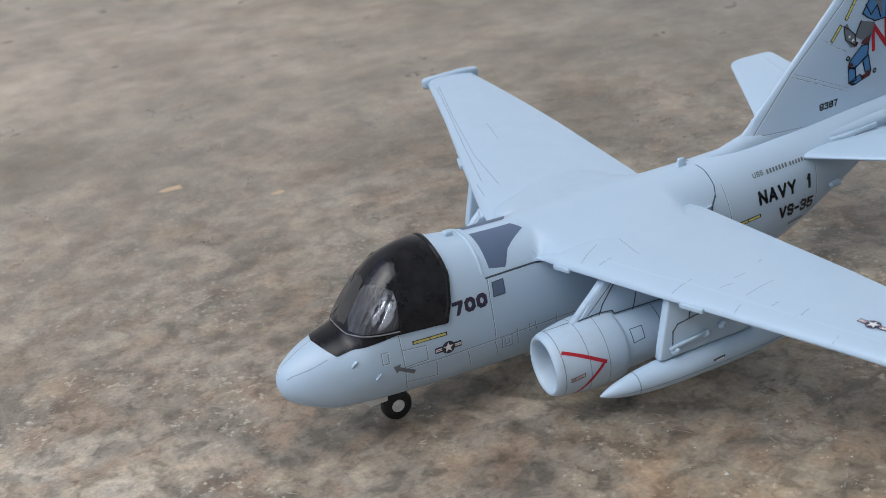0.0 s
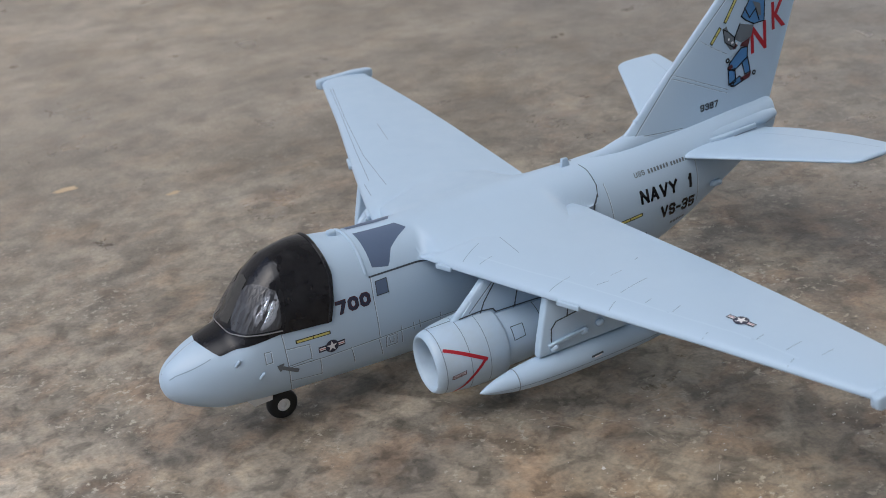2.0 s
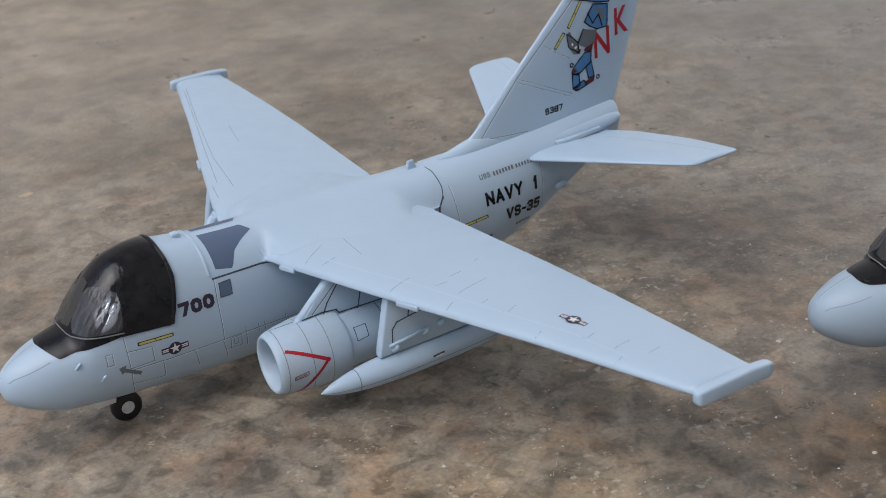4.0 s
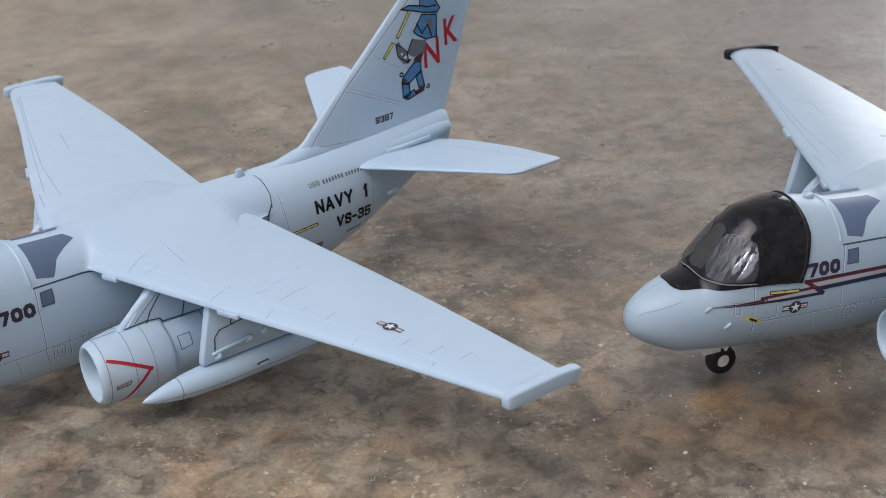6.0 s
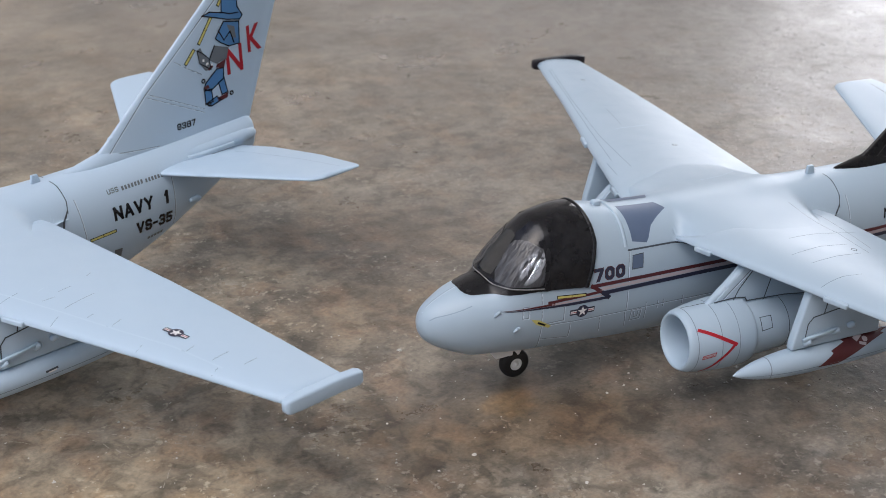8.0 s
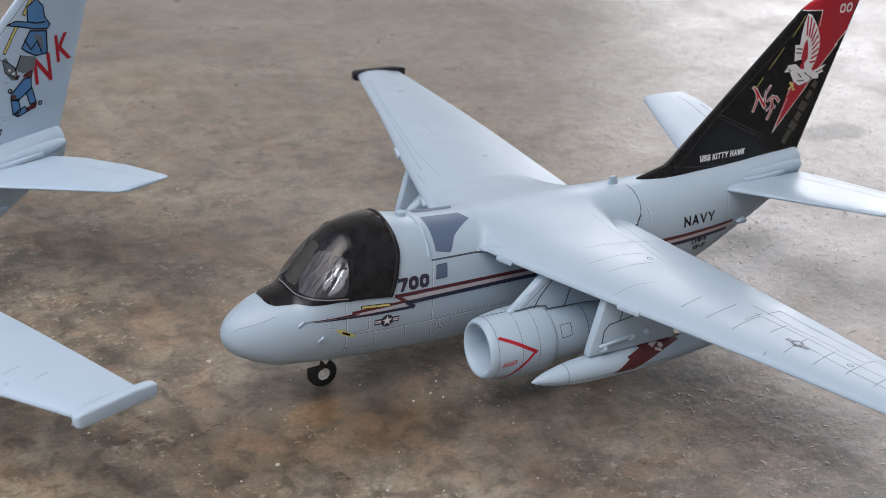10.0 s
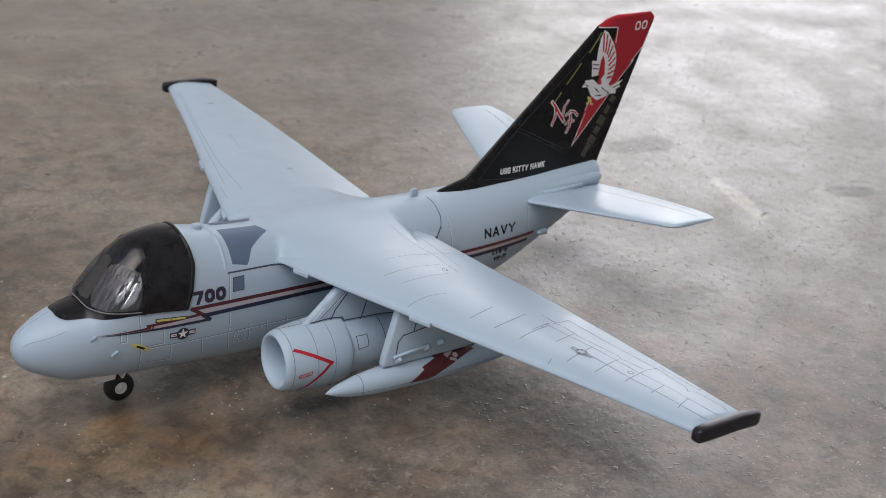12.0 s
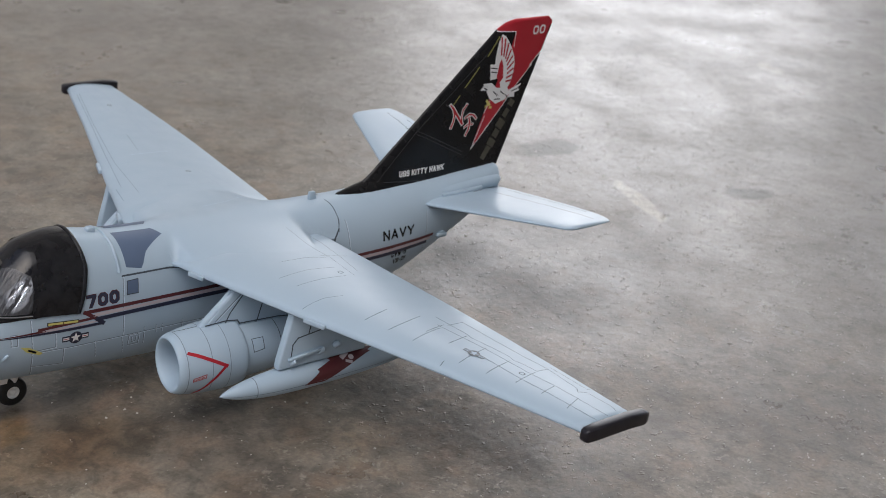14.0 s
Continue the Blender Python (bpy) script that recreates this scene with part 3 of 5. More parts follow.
def stab_place(u, v, cut):
    """u: root to tip, v: leading to trailing edge."""
    y = 1.5 + cut["span"] * u
    lead = cut["root"] + (y - 1.5) * cut["sweep"]
    trail = float(np.interp(y, [p[0] for p in cut["trail"]], [p[1] for p in cut["trail"]]))
    if u > 0.955:
        k = (u - 0.955) / 0.045
        lead += 1.1 * k * k
        trail -= 0.5 * k * k
    return lead + (trail - lead) * v, y, 21.15 + (y - 1.5) * cut["rise"], trail - lead


def half_tailplane(side, cut):
    rings = []
    for u in [*np.linspace(0, 0.955, 16), 0.97, 0.985, 1.0]:
        vs = (1 - np.cos(np.linspace(0, math.pi, 17))) / 2
        t = (0.75 - 0.4 * u) * (0.5 if u > 0.99 else 1)
        up, dn = [], []
        for v in vs:
            x, y, z, c = stab_place(u, v, cut)
            h = t * float(foil(v)) + 0.07
            up.append((x, side * y, z + h))
            dn.append((x, side * y, z - h))
        rings.append(up + dn[::-1])
    return loft(rings)


ENG_Y, ENG_Z, TANK_Y, TANK_Z = 16.5, 10.6, 27.0, 10.1


def slanted(bm, side, slant):
    for v in bm.verts:
        v.co.x += slant * (ENG_Y - abs(v.co.y)) * 0.5 * max(0, 1 - (v.co.x - 35) / 12)
    return bm


COWL = [(40.0, 2.9), (37.0, 3.2), (35.8, 3.42), (35.25, 3.65), (35.05, 3.9), (35.2, 4.14), (35.7, 4.40), (36.1, 4.51), (36.4, 4.57), (37.6, 4.80), (39.7, 5.06), (41.0, 5.15), (42.5, 5.2), (44.3, 5.14), (45.3, 5.03), (45.75, 4.9), (45.9, 4.7), (45.95, 4.2)]
CORE = [(45.4, 4.3), (49, 4.25), (53, 4.0), (57, 3.5), (60, 2.9), (61.5, 2.55), (61.5, 2.2), (58, 2.0)]


def cowl_radius(x):
    skin = [(35.05, 3.9), (35.2, 4.14), (35.7, 4.40), (36.1, 4.51), (36.4, 4.57), (37.6, 4.80), (39.7, 5.06), (41.0, 5.15), (42.5, 5.2), (44.3, 5.14), (45.3, 5.03), (45.75, 4.9)]
    return np.interp(x, [p[0] for p in skin], [p[1] for p in skin])


def core_radius(x):
    return np.interp(x, [p[0] for p in CORE[:6]], [p[1] for p in CORE[:6]])


def on_nacelle(side, off=0.05, radius=cowl_radius):
    """Wrap (x, degrees up from the outboard side) onto the nacelle."""
    def wrap(x, a):
        r = radius(x) + off
        y = ENG_Y + r * np.cos(np.radians(a))
        xx = x + SLANT * (ENG_Y - y) * 0.5 * np.clip(1 - (x - 35) / 12, 0, None)
        return np.stack([xx, side * y, ENG_Z + r * np.sin(np.radians(a))], 1)
    return wrap


SLANT = 0.14
TANK = [(37.3, 0.02), (38.0, 0.38), (40.0, 1.0), (42.6, 1.5), (46, 1.85), (50, 2.0), (56, 2.0), (62, 1.85), (67, 1.5), (72, 0.95), (75.5, 0.4), (76.5, 0.1)]


def tank_radius(x):
    return spline(x, TANK)[:, 0]


def on_tank(side, off=0.05):
    def wrap(x, a):
        r = tank_radius(x) + off
        return np.stack([x, side * (TANK_Y + r * np.cos(np.radians(a))), TANK_Z + r * np.sin(np.radians(a))], 1)
    return wrap


def wheel(x, y, z, r, w, root, label):
    prof = [(-w / 2, 0.44 * r), (-w / 2, 0.80 * r), (-w * 0.42, 0.93 * r), (-w * 0.2, r), (w * 0.2, r), (w * 0.42, 0.93 * r), (w / 2, 0.80 * r), (w / 2, 0.44 * r), (w * 0.3, 0.42 * r), (-w * 0.3, 0.42 * r), (-w / 2, 0.44 * r)]
    bm = loft([[(x + q * math.cos(a), y + d, z + q * math.sin(a)) for a in (2 * math.pi * i / 36 for i in range(36))] for d, q in prof], True, False)
    tyre = part("wheel", bm, m_tyre, root, label)
    prof = [(-w * 0.3, 0.45 * r), (-w * 0.46, 0.43 * r), (-w * 0.46, 0.36 * r), (-w * 0.34, 0.32 * r), (-w * 0.34, 0.2 * r), (-w * 0.5, 0.16 * r), (-w * 0.52, 0.02 * r)]
    bm = loft([[(x + q * math.cos(a), y + d, z + q * math.sin(a)) for a in (2 * math.pi * i / 24 for i in range(24))] for d, q in prof], True, True)
    part("hub", bm, m_hub, tyre, "pale plastic wheel hub")
    return tyre


def tube(points, r, sides=8):
    """A thin round bead along a smooth line of places."""
    pts = [Vector([float(c) for c in p]) for p in points]
    fine = []
    for i in range(len(pts) - 1):
        a, b, c, d = pts[max(i - 1, 0)], pts[i], pts[i + 1], pts[min(i + 2, len(pts) - 1)]
        for k in range(4):
            u = k / 4
            fine.append(0.5 * (2 * b + (c - a) * u + (2 * a - 5 * b + 4 * c - d) * u * u + (3 * b - 3 * c + d - a) * u ** 3))
    fine.append(pts[-1])
    rings = []
    for i, p in enumerate(fine):
        way = (fine[min(i + 1, len(fine) - 1)] - fine[max(i - 1, 0)]).normalized()
        u = way.cross(Vector((0, 0, 1))).normalized()
        v = way.cross(u)
        rings.append([p + u * (r * math.cos(t)) + v * (r * math.sin(t)) for t in (2 * math.pi * j / sides for j in range(sides))])
    return loft(rings)


def rod(a, b, r, sides=10):
    a, b = Vector(a), Vector(b)
    q = (b - a).to_track_quat("Z", "Y")
    rings = []
    for p, k in ((a, 0.6), (a + (b - a).normalized() * r * 0.4, 1), (b - (b - a).normalized() * r * 0.4, 1), (b, 0.6)):
        rings.append([p + q @ Vector((r * k * math.cos(t), r * k * math.sin(t), 0)) for t in (2 * math.pi * i / sides for i in range(sides))])
    return loft(rings)


BLACK_A = table_fn([(8.9, 16.85), (10.7, 15.45), (13.4, 16.1), (19.0, 16.9), (25.6, 16.5), (27.7, 16.2)])
BLACK_B = table_fn([(8.7, 16.75), (9.0, 16.55), (9.8, 16.4), (12.6, 16.65), (18.7, 17.0), (26.2, 16.7), (27.7, 16.5)])
CANOPY_LOW = table_fn([(12.3, 17.75), (13.0, 17.6), (15.0, 17.4), (18.5, 17.2), (22.0, 17.0), (27.9, 16.5)])


def aircraft(label, pose_m, skin, fin_mat, pod_mat, black_low, nose_wheel, deco):
    root = new("model_aircraft", None)
    root.matrix_world = pose_m
    tagged(root, label, "model aircraft", "model aircraft on the floor")
    xs = [3.0, 3.05, 3.12, 3.2, 3.32, 3.5, 3.75, 4.05, 4.4, 4.8, 5.3, *np.arange(6, 109.3, 0.75), 109.3, 109.6, 109.85, 110.0]
    fuselage = part("fuselage", loft([body_ring(x) for x in xs]), skin, root, "pale grey plastic fuselage with fine panel lines")
    roof = part("wing_fairing", fairing(), skin, root)
    wings = {}
    for side in (-1, 1):
        wings[side] = part("wing", half_wing(side), skin, root)
        part("wingtip_pod", wingtip_pod(side), pod_mat, wings[side], "matt black wingtip pod" if pod_mat is m_pod else "")
        for y, l in ((11.6, 2.8), (31.8, 3.6)):
            lead, _ = wing_edges(y)
            hinge = box((-l / 2, -0.4, -0.5), (l / 2, 0.4, 0.25), 0.2, 3)
            t = math.atan2(0.36, 1)
            bmesh.ops.rotate(hinge, cent=(0, 0, 0), matrix=Matrix.Rotation(math.pi / 2 - t, 3, "Z"), verts=hinge.verts)
            if side < 0:
                bmesh.ops.scale(hinge, vec=(1, -1, 1), verts=hinge.verts)
                bmesh.ops.reverse_faces(hinge, faces=hinge.faces)
            bmesh.ops.translate(hinge, vec=(lead - 0.05, side * y, 21.3), verts=hinge.verts)
            part("slat_hinge", hinge, skin, wings[side])
        tailplane = part("tailplane", half_tailplane(side, stab_cut(fin_mat is m_finblack, side)), skin, root)
        part("root_fairing", prism([(95.0, side * 2.0), (95.2, side * 3.75), (97.4, side * 4.1), (104.7, side * 3.3), (104.9, side * 1.0)], 21.2, 22.75, 0.2), skin, tailplane)
        # engine
        nacelle = part("engine_nacelle", slanted(turned(COWL, side * ENG_Y, ENG_Z, 56), side, SLANT), skin if fin_mat is m_finblack else m_stained, root, "grey engine cowl with a red warning chevron")
        part("core_cowl", turned(CORE, side * ENG_Y, ENG_Z, 40), skin, nacelle)
        fan = bmesh.new()
        bmesh.ops.create_circle(fan, cap_ends=True, segments=40, radius=3.2, matrix=Matrix.Translation((39.9, side * ENG_Y, ENG_Z)) @ Matrix.Rotation(math.pi / 2, 4, "Y"))
        part("intake_face", fan, m_intake, nacelle, "plain grey intake face", False)
        plug = turned([(58.5, 1.9), (60, 1.7), (63, 0.5), (63.4, 0.05)], side * ENG_Y, ENG_Z, 20)
        part("exhaust_cone", plug, m_dgrey, nacelle)
        y0, y1 = sorted((side * (ENG_Y - 0.75), side * (ENG_Y + 0.75)))
        pyl = part("engine_pylon", slab([(39.3, 14.2), (39.9, 15.0), (45.4, 20.6), (46.5, 21.4), (63, 21.4), (62, 15), (57, 13.2), (47.5, 14.0)], y0, y1), skin, root)
        part("leading_strut", rod((39.4, side * ENG_Y, 14.7), (46.2, side * ENG_Y, 20.8), 0.6, 14), skin, pyl)
        part("strut_cap", rod((42.6, side * (ENG_Y + 0.3), 17.75), (45.4, side * (ENG_Y + 0.3), 20.3), 0.42, 10), skin, pyl)
        # drop tank
        tank = part("drop_tank", turned([(x, float(tank_radius(x)[0])) for x in (37.3, 37.5, 38, 39, 40, 41.3, 42.6, 44.3, 46, 48, 50, 53, 56, 59, 62, 64.5, 67, 69.5, 72, 74, 75.5, 76.5)], side * TANK_Y, TANK_Z, 40), skin, root)
        y0, y1 = sorted((side * (TANK_Y - 0.7), side * (TANK_Y + 0.7)))
        tp = part("tank_pylon", slab([(46.4, 12.2), (46.6, 13.6), (48.4, 21.2), (60.5, 21.4), (62.0, 12.2)], y0, y1, 0.3), skin, root)
        yy = side * (TANK_Y + 1.0)
        brace = box((-3.1, -0.25, -0.22), (3.1, 0.25, 0.22), 0.1, 2)
        bmesh.ops.rotate(brace, cent=(0, 0, 0), matrix=Matrix.Rotation(radians(-6), 3, "Y"), verts=brace.verts)
        bmesh.ops.translate(brace, vec=(50.9, yy, 14.1), verts=brace.verts)
        part("sway_brace", brace, skin, tp)
        for x, z in ((48.7, 13.25), (53.6, 14.1), (56.2, 14.5)):
            part("brace_pad", rod((x - 0.4, yy - side * 0.3, z - 0.3), (x + 0.4, yy + side * 0.3, z + 0.3), 0.45), skin, tp)
        # main gear
        wheel(61.2, side * 14.3, 2.55 + nose_wheel[3], 2.55, 2.0, root, "black main wheel standing on the floor")
        part("main_strut", rod((61.2, side * 13.2, 2.6), (58.5, side * 5.0, 8.5), 0.7), skin, root)
    wx, wy, wz, lift = nose_wheel
    wheel(wx, wy, wz, 2.28, 1.7, root, "small black nose wheel standing on the floor")
    part("nose_strut", rod((wx, wy, wz), (20.2, 0.4, 6.4), 0.6), m_hub, root)
    part("gear_door", slab([(14.2, 5.4), (15.2, 4.2), (17.9, 4.3), (18.2, 5.6)], -1.3, -0.95, 0.1), m_hub, root, "pale nose gear door hanging open")
    # cockpit
    part("antiglare_panel", saddle(8.8, 26.9, black_low, 0.06, 60, lean=True), m_black, root, "satin black panel before the canopy")
    canopy = part("canopy", saddle(12.5, 27.0, CANOPY_LOW, 0.28, 56, lean=True), m_canopy, root, "smoky black glossy canopy")
    part("canopy_frame", band_over(26.5, 27.15, 16.6, 0.2, 0.26, lean=True), m_black, canopy)
    for side in (-1, 1):
        pane = [(13.3, 18.05), (13.8, 19.15), (14.5, 20.3), (15.4, 21.55), (16.2, 22.5), (16.9, 23.15), (17.5, 23.4), (18.2, 23.4), (18.9, 23.1), (19.75, 22.6), (19.75, 21.2), (19.5, 19.6), (19.25, 18.2), (19.0, 17.85), (18.4, 17.75), (16.6, 17.8), (14.5, 17.85)]
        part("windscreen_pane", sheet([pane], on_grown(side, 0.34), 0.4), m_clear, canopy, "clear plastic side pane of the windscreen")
        part("canopy_rib", sheet(ribbon([(20.7, 25.0), (20.45, 23.4), (20.1, 21.4), (19.75, 19.4), (19.5, 17.3)], 0.62), on_grown(side, 0.40), 0.4), m_black, canopy)
    front = [(13.3, -1.7), (14.4, -1.9), (17.2, -1.2), (17.4, 0), (17.2, 1.2), (14.4, 1.9), (13.3, 1.7), (13.0, 0)]
    crown = lambda x, y: np.stack([x, y, body_top(x, y) + 0.36], 1)
    part("windscreen_pane", sheet([front], crown, 0.4), m_front, canopy, "clear plastic front pane of the windscreen")
    sill = [(12.9, 17.72), (13.4, 17.66), (14.5, 17.6), (16.5, 17.5), (18.6, 17.4), (19.6, 17.35)]
    path = [p for p in on_grown(-1, 0.3)(*np.array(sill[::-1]).T)] + [np.array((12.62, y, float(body_top(12.7, y)[0]) + 0.22)) for y in (-0.9, 0, 0.9)] + [p for p in on_grown(1, 0.3)(*np.array(sill).T)]
    part("windscreen_sill", tube(path, 0.10), m_rim, canopy, "pale translucent edge of the windscreen")
    # spine
    part("blade_antenna", slab([(69.3, 23.6), (69.6, 25.75), (70.6, 25.75), (71.2, 23.6)], -0.28, 0.28, 0.1), skin, root)
    for x, z, l in ((12.5, 14.2, 1.0), (15.4, 11.5, 1.0)):
        for side in (-1, 1):
            yb = float(body_half(x, z)[0])
            part("air_probe", rod((x - 0.35, side * (yb - 0.1), z - 0.45), (x + 0.35, side * (yb + 0.3), z + 0.45), 0.22), skin, root)
    part("horn", box((30.3, -0.6, 25.2), (31.6, 0.6, 26.3), 0.3, 3), skin, root)
    FIN["sweep"] = -0.2 if fin_mat is m_finblack else 0.4
    tailfin = part("tail_fin", fin(), fin_mat, root)
    hump = loft([[(x, w * math.cos(t), 24.1 + h * math.sin(t)) for t in (2 * math.pi * i / 24 for i in range(24))]
                 for x, w, h in ((74.6, 0.1, 0.3), (75.4, 0.6, 0.62), (77.0, 1.05, 0.95), (79.0, 1.4, 1.45), (81.5, 1.5, 2.1), (84.0, 1.45, 2.3), (88.0, 1.3, 1.5), (92.0, 1.0, 0.5))])
    part("fin_fillet", hump, fin_mat, tailfin)
    part("fin_horn", box((83.2, -0.45, 26.6), (84.8, 0.45, 28.2), 0.3, 2), fin_mat, tailfin)
    for side in (-1, 1):
        hump = loft([[(x, side * (2.35 + 1.35 * k * math.cos(t)) * (1 - 0.012 * (x - 90)), 22.55 + 1.25 * k * math.sin(t) + 0.02 * (x - 100)) for t in (2 * math.pi * i / 20 for i in range(20))]
                     for x, k in ((88.5, 0.05), (90, 0.4), (93, 0.75), (98, 1.0), (104, 1.0), (107.6, 0.95), (109.2, 0.8), (109.9, 0.4))])
        part("tail_fairing", hump, skin, root)
    for side in (-1, 1):
        part("side_knob", box((94.4, side * 4.0 - 0.75, 14.9), (96.6, side * 4.0 + 0.75, 15.9), 0.45, 3), skin, root)
    deco(root, fuselage, roof, wings, tailfin)
    return root


POSE_A = pose(0, 0, 0)
POSE_B = pose(0.093055, -0.056973, 0, 0, 0, -16.913) @ pose(-0.000424, 0.00003, 0.001748, 0, 1.8, 0)


# ---- markings and seams ----
def mark(name, shapes, wrap, mat, parent, label="", step=0.8):
    return part(name, sheet(shapes, wrap, step), mat, parent, label)


def word(name, body, size, x0, z0, width, wrap, mat, parent, label="", step=0.8, **more):
    return part(name, wrapped(letters(body, size, x0, z0, width, **more), wrap, step), mat, parent, label)


GLYPHS = {
    "N": (0.62, [[(0, 0), (0, 1), (0.62, 0), (0.62, 1)]]), "A": (0.66, [[(0, 0), (0.33, 1), (0.66, 0)], [(0.12, 0.3), (0.54, 0.3)]]), "V": (0.66, [[(0, 1), (0.33, 0), (0.66, 1)]]),
    "Y": (0.66, [[(0, 1), (0.33, 0.45), (0.66, 1)], [(0.33, 0.45), (0.33, 0)]]), "1": (0.3, [[(0, 0.78), (0.16, 1), (0.16, 0)]]), "-": (0.36, [[(0, 0.47), (0.36, 0.47)]]),
    "S": (0.56, [[(0.56, 0.82), (0.44, 1), (0.12, 1), (0, 0.86), (0, 0.66), (0.12, 0.52), (0.44, 0.48), (0.56, 0.34), (0.56, 0.14), (0.44, 0), (0.12, 0), (0, 0.18)]]),
    "3": (0.56, [[(0, 0.86), (0.12, 1), (0.44, 1), (0.56, 0.86), (0.56, 0.66), (0.44, 0.52), (0.2, 0.52)], [(0.44, 0.52), (0.56, 0.36), (0.56, 0.14), (0.44, 0), (0.12, 0), (0, 0.14)]]),
    "5": (0.56, [[(0.56, 1), (0, 1), (0, 0.55), (0.44, 0.58), (0.56, 0.44), (0.56, 0.14), (0.44, 0), (0.12, 0), (0, 0.14)]]), "2": (0.56, [[(0, 0.82), (0.12, 1), (0.44, 1), (0.56, 0.84), (0.56, 0.62), (0, 0.06), (0, 0), (0.56, 0)]]),
    "9": (0.56, [[(0, 0.14), (0.12, 0), (0.44, 0), (0.56, 0.14), (0.56, 0.86), (0.44, 1), (0.12, 1), (0, 0.86), (0, 0.6), (0.12, 0.47), (0.56, 0.47)]]), "7": (0.54, [[(0, 1), (0.54, 1), (0.2, 0)]]),
    "8": (0.56, [[(0.12, 0.52), (0, 0.64), (0, 0.88), (0.12, 1), (0.44, 1), (0.56, 0.88), (0.56, 0.64), (0.44, 0.52), (0.12, 0.52), (0, 0.38), (0, 0.12), (0.12, 0), (0.44, 0), (0.56, 0.12), (0.56, 0.38), (0.44, 0.52)]]),
    "U": (0.58, [[(0, 1), (0, 0.16), (0.14, 0), (0.44, 0), (0.58, 0.16), (0.58, 1)]]), "K": (0.6, [[(0, 0), (0, 1)], [(0.58, 1), (0.04, 0.42)], [(0.2, 0.58), (0.6, 0)]]), "I": (0.04, [[(0.02, 0), (0.02, 1)]]),
    "T": (0.6, [[(0, 1), (0.6, 1)], [(0.3, 1), (0.3, 0)]]), "H": (0.6, [[(0, 0), (0, 1)], [(0.6, 0), (0.6, 1)], [(0, 0.5), (0.6, 0.5)]]), "W": (0.84, [[(0, 1), (0.2, 0), (0.42, 0.8), (0.64, 0), (0.84, 1)]]),
    "C": (0.56, [[(0.56, 0.8), (0.44, 1), (0.12, 1), (0, 0.86), (0, 0.14), (0.12, 0), (0.44, 0), (0.56, 0.2)]]),
}


def block_word(name, text, x0, z0, w, h, wrap, mat, parent, label="", thick=0.2, rise=0.0):
    """Square-cut stencil lettering; thick: stroke to height; rise: how far the line climbs along its length."""
    at, rows = 0.0, []
    for ch in text:
        if ch == " ":
            at += 0.5
            continue
        gw, strokes = GLYPHS[ch]
        rows += [[(at + a, b) for a, b in line] for line in strokes]
        at += gw + thick + 0.16
    full, t = at - thick - 0.16, thick * h
    kx, kz = (w - t) / full, h - t
    quads = sum((ribbon([(x0 + t / 2 + a * kx, z0 + t / 2 + b * kz + rise * a / full) for a, b in line], t) for line in rows), [])
    return mark(name, quads, wrap, mat, parent, label, 0.6)


def block_number(x0, z0, w, h, wrap_at, parent):
    """Square-cut 7-0-0 with a dark red outline round navy strokes."""
    c, t = w / 3.45, 0.42

    def zero(x, grow):
        k, a, b, d, e = 0.3 * c, x - grow, x + c + grow, z0 - grow, z0 + h + grow
        oct8 = lambda a, b, d, e, k: [(a + k, d), (b - k, d), (b, d + k), (b, e - k), (b - k, e), (a + k, e), (a, e - k), (a, d + k)]
        q = t + grow * 2
        return ring_shape(oct8(a, b, d, e, k), oct8(a + q, b - q, d + q, e - q, k * 0.55))

    def seven(grow):
        g = grow
        return [[(x0 - g, z0 + h - t - g), (x0 + c * 0.62, z0 + h - t - g), (x0 + c + g, z0 + h - t), (x0 + c + g, z0 + h + g), (x0 - g, z0 + h + g)],
                [(x0 + c * 0.25 - g, z0 - g), (x0 + c * 0.25 + t + g, z0 - g), (x0 + c + g, z0 + h - t), (x0 + c * 0.62 - g, z0 + h - t - g)]]

    for name, grow, off, mat, up in (("side_number", 0.07, 0.05, m_maroon, parent), ("number_fill", 0.0, 0.075, m_navy, None)):
        ob = part(name, sheet(seven(grow) + zero(x0 + c * 1.22, grow) + zero(x0 + c * 2.44, grow), wrap_at(off), 0.5), mat, up or ob, "square-cut side number in navy with red outline" if up else "")


def roundel(x, z, r, wrap_at, parent, ink=None, paper=None, turn=0.0):
    """Star in a disc with side bars."""
    ink, paper = ink or m_navy, paper or m_white
    c, s = math.cos(radians(turn)), math.sin(radians(turn))
    at = lambda pts: [(x + c * a - s * b, z + s * a + c * b) for a, b in pts]
    ob = mark("roundel", [at(bar(0, 0, r * 4.1, r * 0.92))], wrap_at(0.04), ink, parent, "dark star roundel with side bars")
    mark("roundel_bar", [at(bar(-r * 1.45, 0, r * 0.95, r * 0.45)), at(bar(r * 1.45, 0, r * 0.95, r * 0.45))], wrap_at(0.06), paper, ob)
    mark("roundel_stripe", [at(bar(-r * 1.45, 0, r * 0.95, r * 0.10)), at(bar(r * 1.45, 0, r * 0.95, r * 0.10))], wrap_at(0.08), m_red if paper is m_white else ink, ob)
    mark("roundel_disc", [at(disc(0, 0, r))], wrap_at(0.09), ink, ob)
    mark("roundel_star", [at(star(0, 0, r * 0.86))], wrap_at(0.11), paper, ob)
    return ob


